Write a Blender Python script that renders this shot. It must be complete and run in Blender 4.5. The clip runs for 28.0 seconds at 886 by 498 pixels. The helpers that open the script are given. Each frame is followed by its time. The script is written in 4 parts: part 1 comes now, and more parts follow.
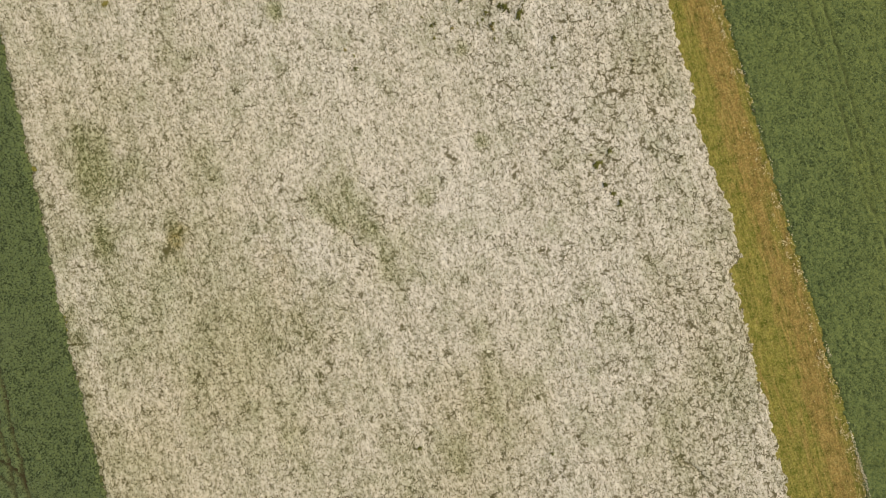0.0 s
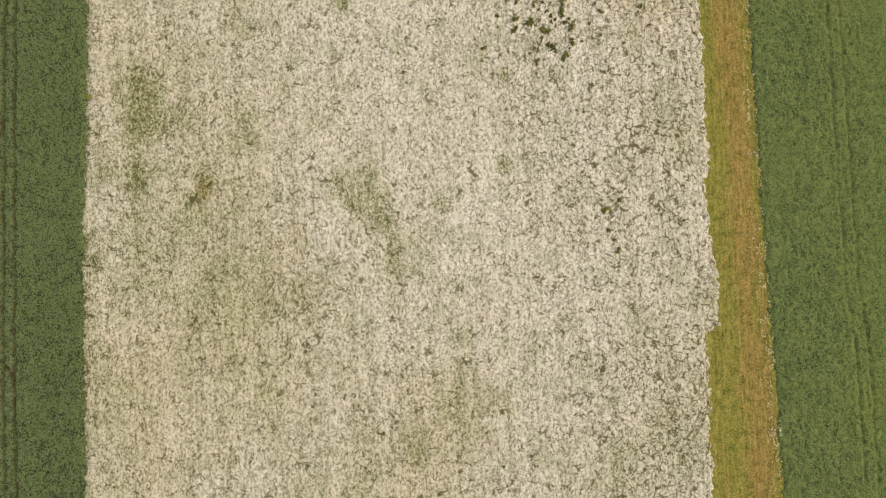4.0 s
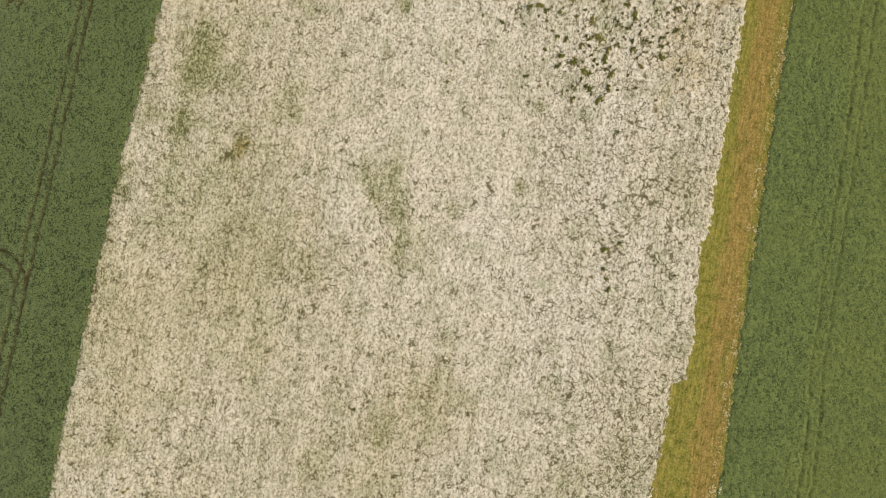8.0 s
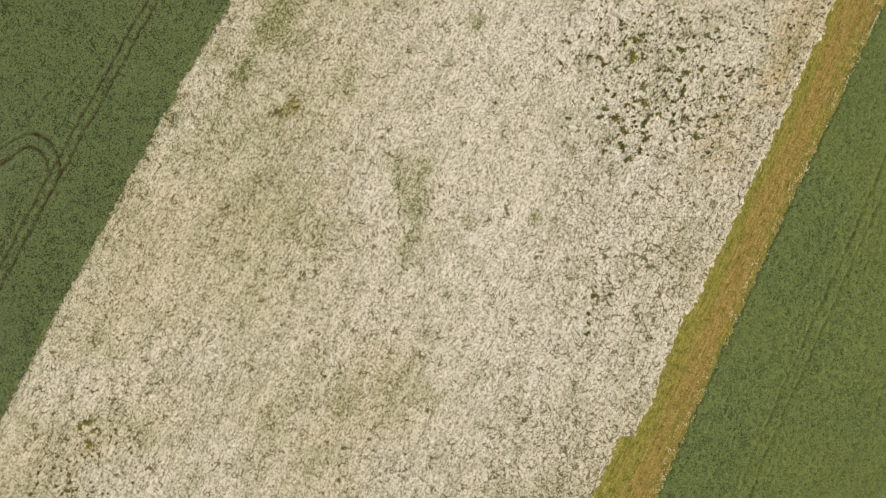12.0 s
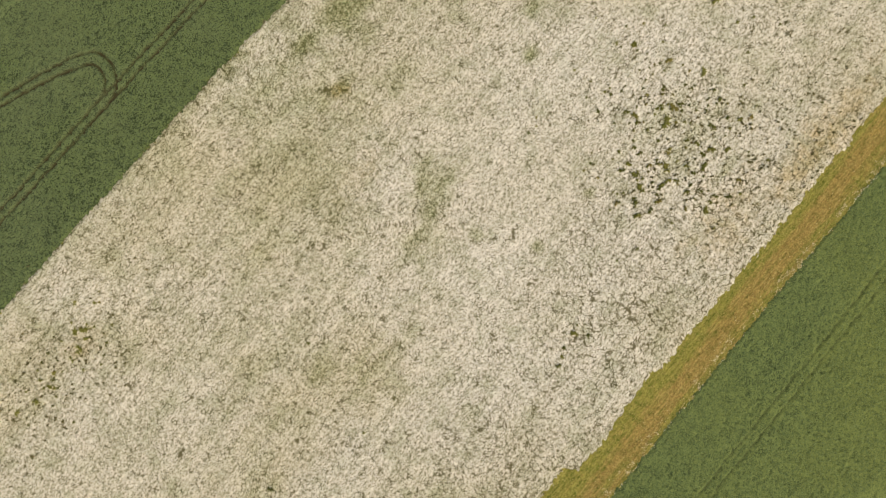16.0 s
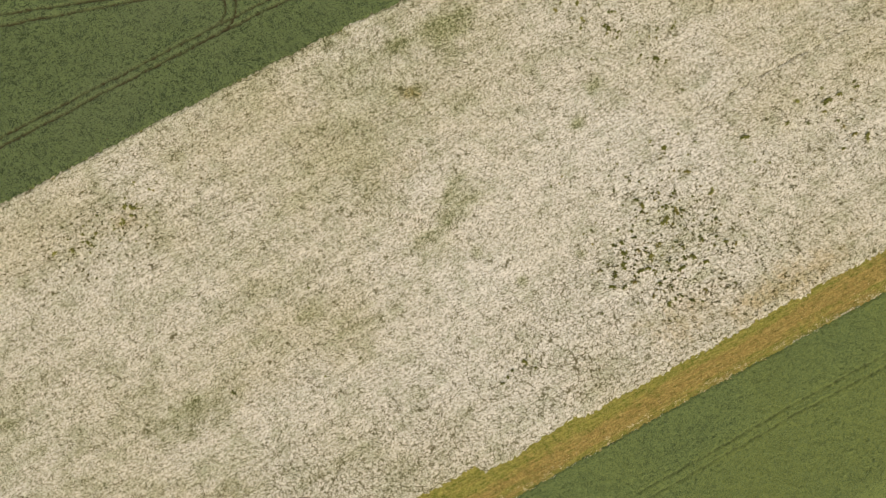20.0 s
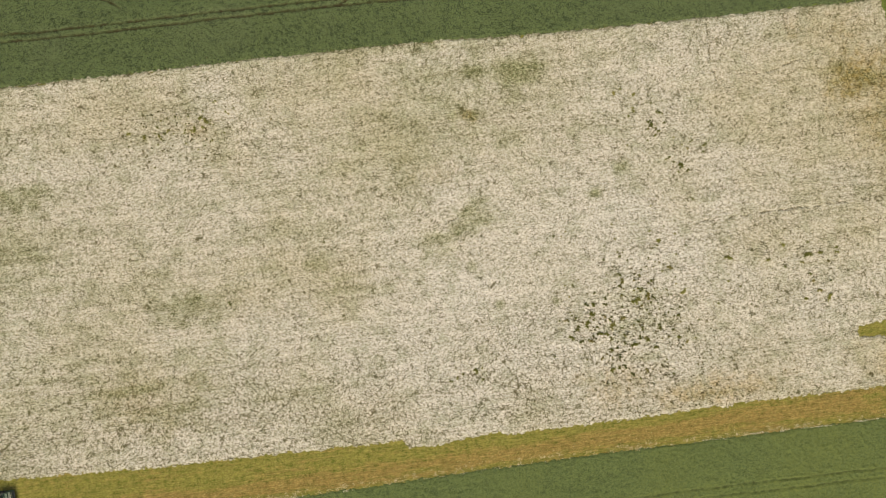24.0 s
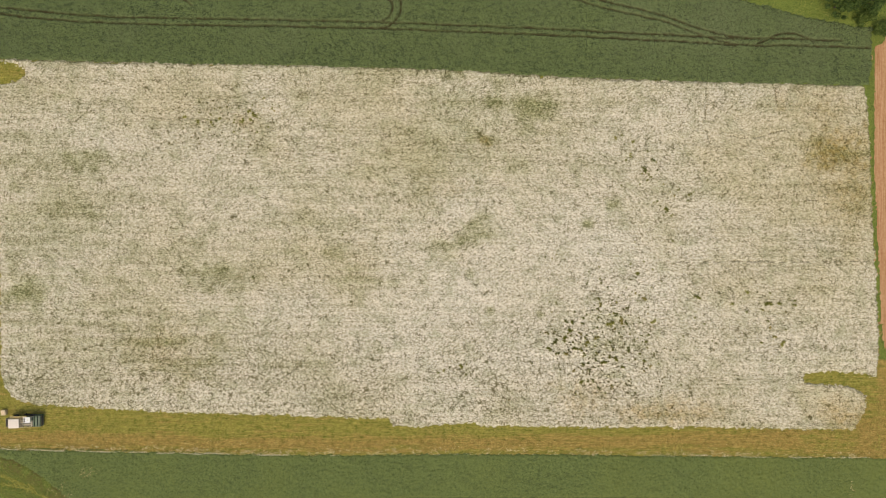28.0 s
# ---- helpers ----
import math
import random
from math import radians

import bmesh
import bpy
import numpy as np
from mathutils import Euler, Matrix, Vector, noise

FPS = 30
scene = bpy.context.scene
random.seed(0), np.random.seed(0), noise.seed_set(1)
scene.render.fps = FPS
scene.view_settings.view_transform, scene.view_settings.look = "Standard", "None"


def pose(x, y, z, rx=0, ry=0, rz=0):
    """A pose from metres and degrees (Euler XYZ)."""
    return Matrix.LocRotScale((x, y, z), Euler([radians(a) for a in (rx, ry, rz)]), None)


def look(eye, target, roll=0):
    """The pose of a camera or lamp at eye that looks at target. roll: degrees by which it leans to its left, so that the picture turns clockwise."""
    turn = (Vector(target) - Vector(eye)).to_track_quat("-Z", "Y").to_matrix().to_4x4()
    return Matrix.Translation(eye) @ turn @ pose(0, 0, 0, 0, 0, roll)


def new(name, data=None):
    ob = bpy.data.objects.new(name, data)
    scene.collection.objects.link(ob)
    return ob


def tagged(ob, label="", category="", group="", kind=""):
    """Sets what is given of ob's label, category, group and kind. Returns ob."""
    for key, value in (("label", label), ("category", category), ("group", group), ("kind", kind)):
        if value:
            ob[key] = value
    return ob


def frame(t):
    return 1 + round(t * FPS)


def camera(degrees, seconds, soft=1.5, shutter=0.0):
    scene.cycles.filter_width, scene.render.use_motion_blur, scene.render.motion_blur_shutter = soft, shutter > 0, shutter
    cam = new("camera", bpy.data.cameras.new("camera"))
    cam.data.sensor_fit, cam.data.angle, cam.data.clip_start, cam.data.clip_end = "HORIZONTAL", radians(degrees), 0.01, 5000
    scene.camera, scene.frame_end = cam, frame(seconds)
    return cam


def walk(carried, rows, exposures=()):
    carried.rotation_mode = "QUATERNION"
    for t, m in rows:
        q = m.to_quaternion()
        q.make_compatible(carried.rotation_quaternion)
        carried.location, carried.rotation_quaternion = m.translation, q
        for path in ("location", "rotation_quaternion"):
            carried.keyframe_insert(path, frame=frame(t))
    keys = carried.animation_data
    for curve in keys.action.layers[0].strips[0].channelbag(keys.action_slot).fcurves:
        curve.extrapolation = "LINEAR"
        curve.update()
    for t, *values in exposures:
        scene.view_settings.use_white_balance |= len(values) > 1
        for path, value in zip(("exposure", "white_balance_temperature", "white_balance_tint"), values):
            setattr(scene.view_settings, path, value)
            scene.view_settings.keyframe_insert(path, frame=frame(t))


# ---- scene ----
# Camera: a drone that climbs over the field and turns, looking straight down.
cam = camera(70, 28.0, soft=0.55)
PATH = [
    (0.0, -4.73, -7.30, 79.67, -0.038, -0.099, -105.96),
    (0.5, -4.68, -7.38, 80.20, 0.013, -0.060, -104.41),
    (1.0, -4.65, -7.37, 80.80, 0.066, -0.017, -102.94),
    (1.5, -4.65, -7.34, 81.42, 0.130, 0.016, -101.62),
    (2.0, -4.66, -7.25, 82.11, 0.213, 0.043, -100.31),
    (2.5, -4.69, -7.17, 82.79, 0.308, 0.061, -98.71),
    (3.0, -4.73, -7.14, 83.44, 0.415, 0.073, -96.67),
    (3.5, -4.79, -7.16, 83.99, 0.522, 0.089, -94.77),
    (5.5, -5.19, -7.41, 86.72, 0.893, 0.352, -88.48),
    (6.0, -5.15, -7.34, 87.24, 0.921, 0.339, -86.73),
    (6.5, -5.13, -7.26, 87.81, 0.939, 0.314, -85.12),
    (7.0, -5.10, -7.18, 88.49, 0.959, 0.283, -83.43),
    (7.5, -5.10, -7.09, 89.15, 0.975, 0.244, -82.21),
    (8.0, -5.12, -6.98, 89.85, 0.990, 0.197, -80.42),
    (8.5, -5.08, -6.81, 90.40, 1.007, 0.138, -78.48),
    (9.0, -5.11, -6.62, 90.96, 1.020, 0.071, -76.38),
    (9.5, -5.10, -6.47, 91.59, 1.047, -0.010, -74.38),
    (10.0, -5.18, -6.28, 92.25, 1.073, -0.086, -72.47),
    (10.5, -5.25, -6.11, 92.90, 1.113, -0.166, -70.62),
    (11.0, -5.31, -5.93, 93.54, 1.163, -0.246, -68.82),
    (11.5, -5.41, -5.82, 94.31, 1.205, -0.334, -66.58),
    (12.0, -5.50, -5.69, 94.95, 1.246, -0.417, -64.39),
    (12.5, -5.52, -5.54, 95.37, 1.283, -0.489, -62.84),
    (14.5, -4.42, -5.55, 98.22, 0.883, -0.119, -55.46),
    (15.0, -4.23, -5.57, 98.83, 0.829, -0.068, -53.22),
    (15.5, -4.07, -5.49, 99.52, 0.781, -0.025, -51.35),
    (16.0, -3.96, -5.34, 100.50, 0.726, 0.001, -50.04),
    (16.5, -3.75, -5.19, 101.97, 0.672, -0.029, -48.72),
    (17.0, -3.69, -5.02, 103.97, 0.567, -0.050, -46.61),
    (17.5, -3.54, -4.73, 106.19, 0.434, -0.046, -43.23),
    (18.0, -3.32, -4.45, 108.38, 0.282, -0.035, -39.96),
    (18.5, -3.07, -4.21, 110.50, 0.136, -0.020, -37.24),
    (19.0, -2.94, -3.94, 112.61, 0.018, 0.019, -34.29),
    (19.5, -2.81, -3.70, 114.56, -0.070, 0.071, -31.67),
    (20.0, -2.65, -3.46, 116.50, -0.122, 0.139, -29.00),
    (20.5, -2.56, -3.34, 118.38, -0.162, 0.226, -26.76),
    (21.0, -2.39, -3.22, 120.41, -0.175, 0.311, -24.06),
    (21.5, -2.16, -3.20, 122.44, -0.187, 0.386, -21.68),
    (23.5, -1.49, -2.31, 131.05, -0.342, 0.778, -9.90),
    (24.0, -1.28, -2.01, 133.06, -0.390, 0.868, -7.75),
    (24.5, -1.10, -1.66, 135.17, -0.432, 0.981, -5.36),
    (25.0, -0.93, -1.33, 137.34, -0.482, 1.105, -3.41),
    (25.5, -0.78, -0.98, 139.50, -0.523, 1.212, -1.79),
    (26.0, -0.64, -0.66, 141.55, -0.553, 1.303, -0.34),
    (26.5, -0.48, -0.40, 143.48, -0.566, 1.379, 0.21),
    (27.0, -0.31, -0.21, 145.61, -0.543, 1.458, 0.35),
    (27.5, -0.15, -0.09, 147.68, -0.505, 1.537, 0.28),
    (28.0, 0.00, 0.00, 149.79, -0.458, 1.616, -0.01),
]
walk(cam, [(t, pose(x, y, z, rx, ry, rz)) for t, x, y, z, rx, ry, rz in PATH],
     [(0.0, 0.22, 7400, 6), (1.5, 0.27, 7400, 6), (3.0, 0.31, 7400, 6), (6.0, 0.37, 7400, 6), (28.0, 0.37, 7400, 6)])

# Light: a bright, hazy sky with a soft sun from the south.
SUN_EL, SUN_AZ = radians(60), radians(200)      # azimuth clockwise from north (+y)
world = bpy.data.worlds.new("sky")
scene.world = world
world.use_nodes = True
wn = world.node_tree
sky = wn.nodes.new("ShaderNodeTexSky")
sky.sky_type, sky.sun_disc = "NISHITA", False
sky.sun_elevation, sky.sun_rotation = SUN_EL, SUN_AZ
sky.air_density, sky.dust_density, sky.ozone_density = 1.0, 4.0, 0.6
wn.links.new(sky.outputs[0], wn.nodes["Background"].inputs[0])
wn.nodes["Background"].inputs[1].default_value = 0.115
sun_data = bpy.data.lights.new("sun", "SUN")
sun_data.energy, sun_data.angle, sun_data.color = 1.0, radians(24), (1.0, 0.95, 0.87)
sun = new("sun", sun_data)
sun.matrix_world = look((0, 0, 0), (-math.sin(SUN_AZ) * math.cos(SUN_EL), -math.cos(SUN_AZ) * math.cos(SUN_EL), -math.sin(SUN_EL)))
sun.location = (0, 0, 250)


# ---------------------------------------------------------------- materials
class Nodes:
    """A small wrapper to wire a procedural material."""

    def __init__(self, name, rough=0.9, spec=0.15):
        self.mat = bpy.data.materials.new(name)
        self.mat.use_nodes = True
        self.t = self.mat.node_tree
        self.bsdf = self.t.nodes["Principled BSDF"]
        self.bsdf.inputs["Roughness"].default_value = rough
        self.bsdf.inputs["Specular IOR Level"].default_value = spec
        self.co = self.t.nodes.new("ShaderNodeTexCoord").outputs["Object"]

    def put(self, a, b):
        self.t.links.new(a, b)

    def mapped(self, scale):
        n = self.t.nodes.new("ShaderNodeMapping")
        n.inputs["Scale"].default_value = scale
        self.put(self.co, n.inputs["Vector"])
        return n.outputs[0]

    def noise(self, scale, detail=3.0, rough=0.6, vector=None):
        n = self.t.nodes.new("ShaderNodeTexNoise")
        n.inputs["Scale"].default_value, n.inputs["Detail"].default_value, n.inputs["Roughness"].default_value = scale, detail, rough
        self.put(vector or self.co, n.inputs["Vector"])
        return n.outputs["Fac"]

    def seams(self, scale, wander, width):
        """1 along crooked seams between clumps, 0 inside them."""
        w = self.t.nodes.new("ShaderNodeTexNoise")
        w.inputs["Scale"].default_value, w.inputs["Detail"].default_value = 1.8, 3.0
        self.put(self.co, w.inputs["Vector"])
        g = self.t.nodes.new("ShaderNodeVectorMath")
        g.operation = "MULTIPLY_ADD"
        self.put(w.outputs["Color"], g.inputs[0])
        g.inputs[1].default_value = (2 * wander, 2 * wander, 0)
        self.put(self.co, g.inputs[2])
        flat = self.t.nodes.new("ShaderNodeVectorMath")
        flat.operation = "MULTIPLY"
        flat.inputs[1].default_value = (1, 1, 0)
        self.put(g.outputs[0], flat.inputs[0])
        n = self.t.nodes.new("ShaderNodeTexVoronoi")
        n.feature = "DISTANCE_TO_EDGE"
        n.inputs["Scale"].default_value = scale
        self.put(flat.outputs[0], n.inputs["Vector"])
        return self.ramp(n.outputs["Distance"], (0.4 * width, (1, 1, 1)), (width, (0, 0, 0)))

    def attr(self, name):
        n = self.t.nodes.new("ShaderNodeAttribute")
        n.attribute_name = name
        return n.outputs["Fac"]

    def island(self):
        return self.t.nodes.new("ShaderNodeNewGeometry").outputs["Random Per Island"]

    def chance(self):
        return self.t.nodes.new("ShaderNodeObjectInfo").outputs["Random"]

    def sums(self, op, a, b):
        n = self.t.nodes.new("ShaderNodeMath")
        n.operation = op
        for k, v in enumerate((a, b)):
            if isinstance(v, (int, float)):
                n.inputs[k].default_value = v
            else:
                self.put(v, n.inputs[k])
        return n.outputs[0]

    def ramp(self, fac, *stops):
        n = self.t.nodes.new("ShaderNodeValToRGB")
        e = n.color_ramp.elements
        while len(e) < len(stops):
            e.new(0.5)
        for k, (p, c) in enumerate(stops):
            e[k].position, e[k].color = p, (*c, 1)
        self.put(fac, n.inputs[0])
        return n.outputs[0]

    def mix(self, fac, a, b, kind="MIX"):
        n = self.t.nodes.new("ShaderNodeMix")
        n.data_type, n.blend_type = "RGBA", kind
        for s, v in ((n.inputs[0], fac), (n.inputs[6], a), (n.inputs[7], b)):
            if isinstance(v, (int, float)):
                s.default_value = v
            elif isinstance(v, tuple):
                s.default_value = (*v, 1)
            else:
                self.put(v, s)
        return n.outputs[2]

    def bump(self, height, strength=0.5, dist=0.05):
        n = self.t.nodes.new("ShaderNodeBump")
        n.inputs["Strength"].default_value, n.inputs["Distance"].default_value = strength, dist
        self.put(height, n.inputs["Height"])
        self.put(n.outputs[0], self.bsdf.inputs["Normal"])

    def color(self, c):
        self.put(c, self.bsdf.inputs["Base Color"])
        return self.mat


def bloom_material():
    """Cream flower canopy, parted by crooked cracks and small holes; their dark colour joins grey-green stems with
    painted-in shade.
    """
    m = Nodes("cream_blossom_canopy", 0.95, 0.05)
    thin, clump = m.attr("thin"), m.attr("clump")
    fine, mid = m.noise(3.3, 2, 0.55), m.noise(1.0, 2, 0.6, m.mapped((1.5, 2.3, 1.8)))
    v = m.sums("ADD", m.sums("MULTIPLY", fine, 0.55), m.sums("MULTIPLY", mid, 0.62))
    row = m.sums("SUBTRACT", m.noise(1.0, 2, 0.55, m.mapped((0.05, 1.5, 1.0))), 0.5)          # sowing rows
    v = m.sums("ADD", m.sums("SUBTRACT", v, m.sums("MULTIPLY", thin, 0.05)), m.sums("ADD", m.sums("MULTIPLY", row, 0.21), -0.092))
    c = m.ramp(v, (0.33, (0.29, 0.267, 0.182)), (0.42, (0.46, 0.425, 0.325)), (0.51, (0.63, 0.586, 0.483)), (0.64, (0.785, 0.742, 0.645)))
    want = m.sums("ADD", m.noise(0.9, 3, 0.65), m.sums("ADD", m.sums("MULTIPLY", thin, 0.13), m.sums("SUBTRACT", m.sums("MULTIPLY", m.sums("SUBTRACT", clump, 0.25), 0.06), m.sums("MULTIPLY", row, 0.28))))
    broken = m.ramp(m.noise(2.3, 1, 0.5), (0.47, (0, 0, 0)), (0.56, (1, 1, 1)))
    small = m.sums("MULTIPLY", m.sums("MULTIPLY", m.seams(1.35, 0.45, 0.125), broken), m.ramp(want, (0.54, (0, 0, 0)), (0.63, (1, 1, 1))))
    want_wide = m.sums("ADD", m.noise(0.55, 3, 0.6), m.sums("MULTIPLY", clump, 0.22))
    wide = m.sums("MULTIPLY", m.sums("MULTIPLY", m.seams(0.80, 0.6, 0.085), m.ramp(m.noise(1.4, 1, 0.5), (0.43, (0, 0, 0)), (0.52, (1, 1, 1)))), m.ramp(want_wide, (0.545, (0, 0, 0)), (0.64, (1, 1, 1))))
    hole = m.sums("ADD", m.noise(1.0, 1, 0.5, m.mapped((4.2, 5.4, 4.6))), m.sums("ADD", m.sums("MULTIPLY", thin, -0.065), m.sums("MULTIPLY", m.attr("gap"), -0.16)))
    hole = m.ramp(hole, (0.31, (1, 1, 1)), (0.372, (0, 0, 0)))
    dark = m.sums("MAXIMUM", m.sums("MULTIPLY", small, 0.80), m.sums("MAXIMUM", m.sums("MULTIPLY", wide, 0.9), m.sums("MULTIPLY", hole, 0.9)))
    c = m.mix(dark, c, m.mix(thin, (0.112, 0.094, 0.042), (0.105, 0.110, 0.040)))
    c = m.mix(thin, c, (0.715, 0.765, 0.575), "MULTIPLY")
    c = m.mix(m.attr("tone"), c, (0.87, 0.843, 0.725), "MULTIPLY")
    c = m.mix(m.attr("rust"), c, (0.82, 0.66, 0.38), "MULTIPLY")
    blot = m.ramp(m.noise(0.20, 6, 0.68), (0.34, (0.70, 0.725, 0.625)), (0.49, (0.955, 0.955, 0.94)), (0.66, (1.0, 0.985, 0.975)))
    c = m.mix(0.9, c, blot, "MULTIPLY")
    m.bump(fine, 0.4, 0.05)
    return m.color(c)


def umbel_material():
    m = Nodes("cream_flower_heads", 0.95, 0.05)
    c = m.ramp(m.island(), (0.0, (0.33, 0.30, 0.20)), (0.15, (0.53, 0.49, 0.38)), (0.55, (0.63, 0.592, 0.49)), (1.0, (0.70, 0.665, 0.57)))
    c = m.mix(m.attr("thin"), c, (0.715, 0.765, 0.575), "MULTIPLY")
    c = m.mix(m.attr("tone"), c, (0.87, 0.843, 0.725), "MULTIPLY")
    c = m.mix(m.attr("rust"), c, (0.82, 0.66, 0.38), "MULTIPLY")
    return m.color(c)


def green_material(name, dark, mid, pale, soil_and_shade, dry, leaf=4.0):
    """Close leaves in two near shades; the shade in gaps between the plants is put into the colour."""
    m = Nodes(name, 0.85, 0.10)
    fine, tint = m.noise(leaf, 2, 0.55), m.noise(leaf * 1.7, 2, 0.6)
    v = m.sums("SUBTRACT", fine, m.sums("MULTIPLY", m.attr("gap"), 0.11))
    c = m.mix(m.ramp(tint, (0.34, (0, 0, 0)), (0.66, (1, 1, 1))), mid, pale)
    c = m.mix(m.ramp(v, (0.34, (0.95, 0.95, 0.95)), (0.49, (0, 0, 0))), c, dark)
    c = m.mix(m.sums("MULTIPLY", m.attr("dry"), m.ramp(fine, (0.3, (0.3, 0.3, 0.3)), (0.6, (1, 1, 1)))), c, dry)
    # bare ground; for the north wheel ruts this colour also holds their shadow
    c = m.mix(m.attr("bare"), c, soil_and_shade)
    m.bump(fine, 0.7, 0.08)
    return m.color(c)


def leaf_material(name, a, b, c3, spec=0.12):
    m = Nodes(name, 0.7, spec)
    c = m.ramp(m.island(), (0.0, a), (0.55, b), (1.0, c3))
    c = m.mix(m.sums("MULTIPLY", m.attr("dry"), 0.7), c, c3)
    return m.color(c)


def stubble_material():
    m = Nodes("mown_stubble", 0.95, 0.05)
    streak = m.noise(1.0, 3, 0.7, m.mapped((0.30, 2.6, 1.0)))
    wide = m.noise(1.0, 2, 0.6, m.mapped((0.06, 0.9, 1.0)))
    fine = m.sums("ADD", m.sums("MULTIPLY", m.noise(4.0, 3, 0.75), 0.62), m.sums("MULTIPLY", streak, 0.38))
    green = m.ramp(fine, (0.33, (0.085, 0.092, 0.018)), (0.5, (0.245, 0.226, 0.052)), (0.66, (0.40, 0.355, 0.108)))
    brown = m.ramp(fine, (0.33, (0.118, 0.074, 0.024)), (0.5, (0.308, 0.212, 0.068)), (0.66, (0.480, 0.345, 0.132)))
    k = m.sums("ADD", m.attr("brown"), m.sums("MULTIPLY", m.sums("SUBTRACT", streak, 0.5), 2.0))
    k = m.sums("ADD", k, m.sums("MULTIPLY", m.sums("SUBTRACT", wide, 0.5), 2.2))
    k = m.sums("ADD", k, m.sums("MULTIPLY", m.sums("SUBTRACT", m.noise(0.7, 4, 0.7), 0.5), 1.4))
    c = m.mix(m.ramp(k, (0.10, (0, 0, 0)), (0.80, (0.95, 0.95, 0.95))), green, brown)
    c = m.mix(1.0, c, m.ramp(m.noise(0.9, 4, 0.7), (0.36, (0.58, 0.66, 0.50)), (0.50, (0.93, 0.94, 0.90)), (0.64, (1.08, 1.06, 1.0))), "MULTIPLY")
    m.bump(fine, 0.6, 0.05)
    return m.color(c)


def two_tone(name, a, b, scale=6.0, rough=0.8, spec=0.3, metal=0.0, bump=0.2):
    m = Nodes(name, rough, spec)
    m.bsdf.inputs["Metallic"].default_value = metal
    f = m.noise(scale, 5, 0.65)
    g = m.noise(scale * 0.17, 3, 0.6)
    c = m.mix(m.sums("MULTIPLY", m.sums("ADD", f, g), 0.5), a, b)
    m.bump(f, bump, 0.02)
    return m.color(c)


def weed_material(name, dark, mid, pale, rust):
    """Each plant takes its own shade, from dark green to a rusty ripe one."""
    m = Nodes(name, 0.7, 0.15)
    f = m.noise(5.0, 4, 0.65)
    c = m.ramp(m.chance(), (0.0, dark), (0.45, mid), (0.8, pale), (1.0, rust))
    c = m.mix(m.ramp(f, (0.35, (0, 0, 0)), (0.7, (0.6, 0.6, 0.6))), c, pale)
    m.bump(f, 0.2, 0.02)
    return m.color(c)


def earth_material():
    """Red earth, streaked along the road by wheels, with pale dust and darker damp places."""
    m = Nodes("red_earth", 0.95, 0.08)
    streak, f = m.noise(1.0, 4, 0.7, m.mapped((2.2, 0.10, 1.0))), m.noise(1.6, 6, 0.7)
    k = m.sums("ADD", m.sums("MULTIPLY", streak, 0.6), m.sums("MULTIPLY", f, 0.4))
    c = m.ramp(k, (0.34, (0.29, 0.142, 0.064)), (0.5, (0.42, 0.238, 0.124)), (0.64, (0.52, 0.322, 0.190)))
    m.bump(f, 0.4, 0.03)
    return m.color(c)


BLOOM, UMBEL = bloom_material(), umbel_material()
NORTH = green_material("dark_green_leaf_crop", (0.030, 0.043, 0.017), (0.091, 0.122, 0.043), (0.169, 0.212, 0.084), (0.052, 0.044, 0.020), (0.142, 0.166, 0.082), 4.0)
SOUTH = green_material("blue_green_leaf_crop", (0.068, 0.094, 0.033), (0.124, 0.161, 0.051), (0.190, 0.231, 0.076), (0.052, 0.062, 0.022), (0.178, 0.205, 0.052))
LEAF_N = leaf_material("north_leaves", (0.058, 0.082, 0.034), (0.112, 0.152, 0.066), (0.157, 0.195, 0.088))
LEAF_S = leaf_material("south_leaves", (0.085, 0.120, 0.046), (0.150, 0.200, 0.074), (0.205, 0.248, 0.085))
STUBBLE = stubble_material()
STRAW = leaf_material("straw_and_stalks", (0.18, 0.155, 0.036), (0.27, 0.22, 0.060), (0.38, 0.31, 0.11), 0.03)
HUSK = leaf_material("cream_residue", (0.36, 0.28, 0.11), (0.51, 0.42, 0.21), (0.63, 0.54, 0.32), 0.03)
GRASS = green_material("rough_grass", (0.066, 0.096, 0.020), (0.128, 0.170, 0.034), (0.205, 0.240, 0.058), (0.125, 0.105, 0.036), (0.12, 0.15, 0.03))
BLADES = leaf_material("grass_blades", (0.075, 0.11, 0.02), (0.15, 0.19, 0.035), (0.24, 0.25, 0.07))
PETAL = leaf_material("white_uncut_flowers", (0.50, 0.43, 0.26), (0.66, 0.59, 0.42), (0.76, 0.71, 0.56), 0.03)
RANK = leaf_material("yellow_green_tufts", (0.19, 0.18, 0.035), (0.30, 0.28, 0.06), (0.40, 0.37, 0.12), 0.03)
EARTH = earth_material()
LAND = two_tone("far_farmland", (0.085, 0.12, 0.035), (0.15, 0.155, 0.055), 0.06, 0.95, 0.05)
WEED = weed_material("weed_leaves", (0.098, 0.101, 0.026), (0.154, 0.153, 0.036), (0.214, 0.203, 0.050), (0.25, 0.185, 0.056))
OLIVE = weed_material("olive_weed_leaves", (0.165, 0.162, 0.040), (0.235, 0.226, 0.056), (0.295, 0.275, 0.076), (0.31, 0.23, 0.07))


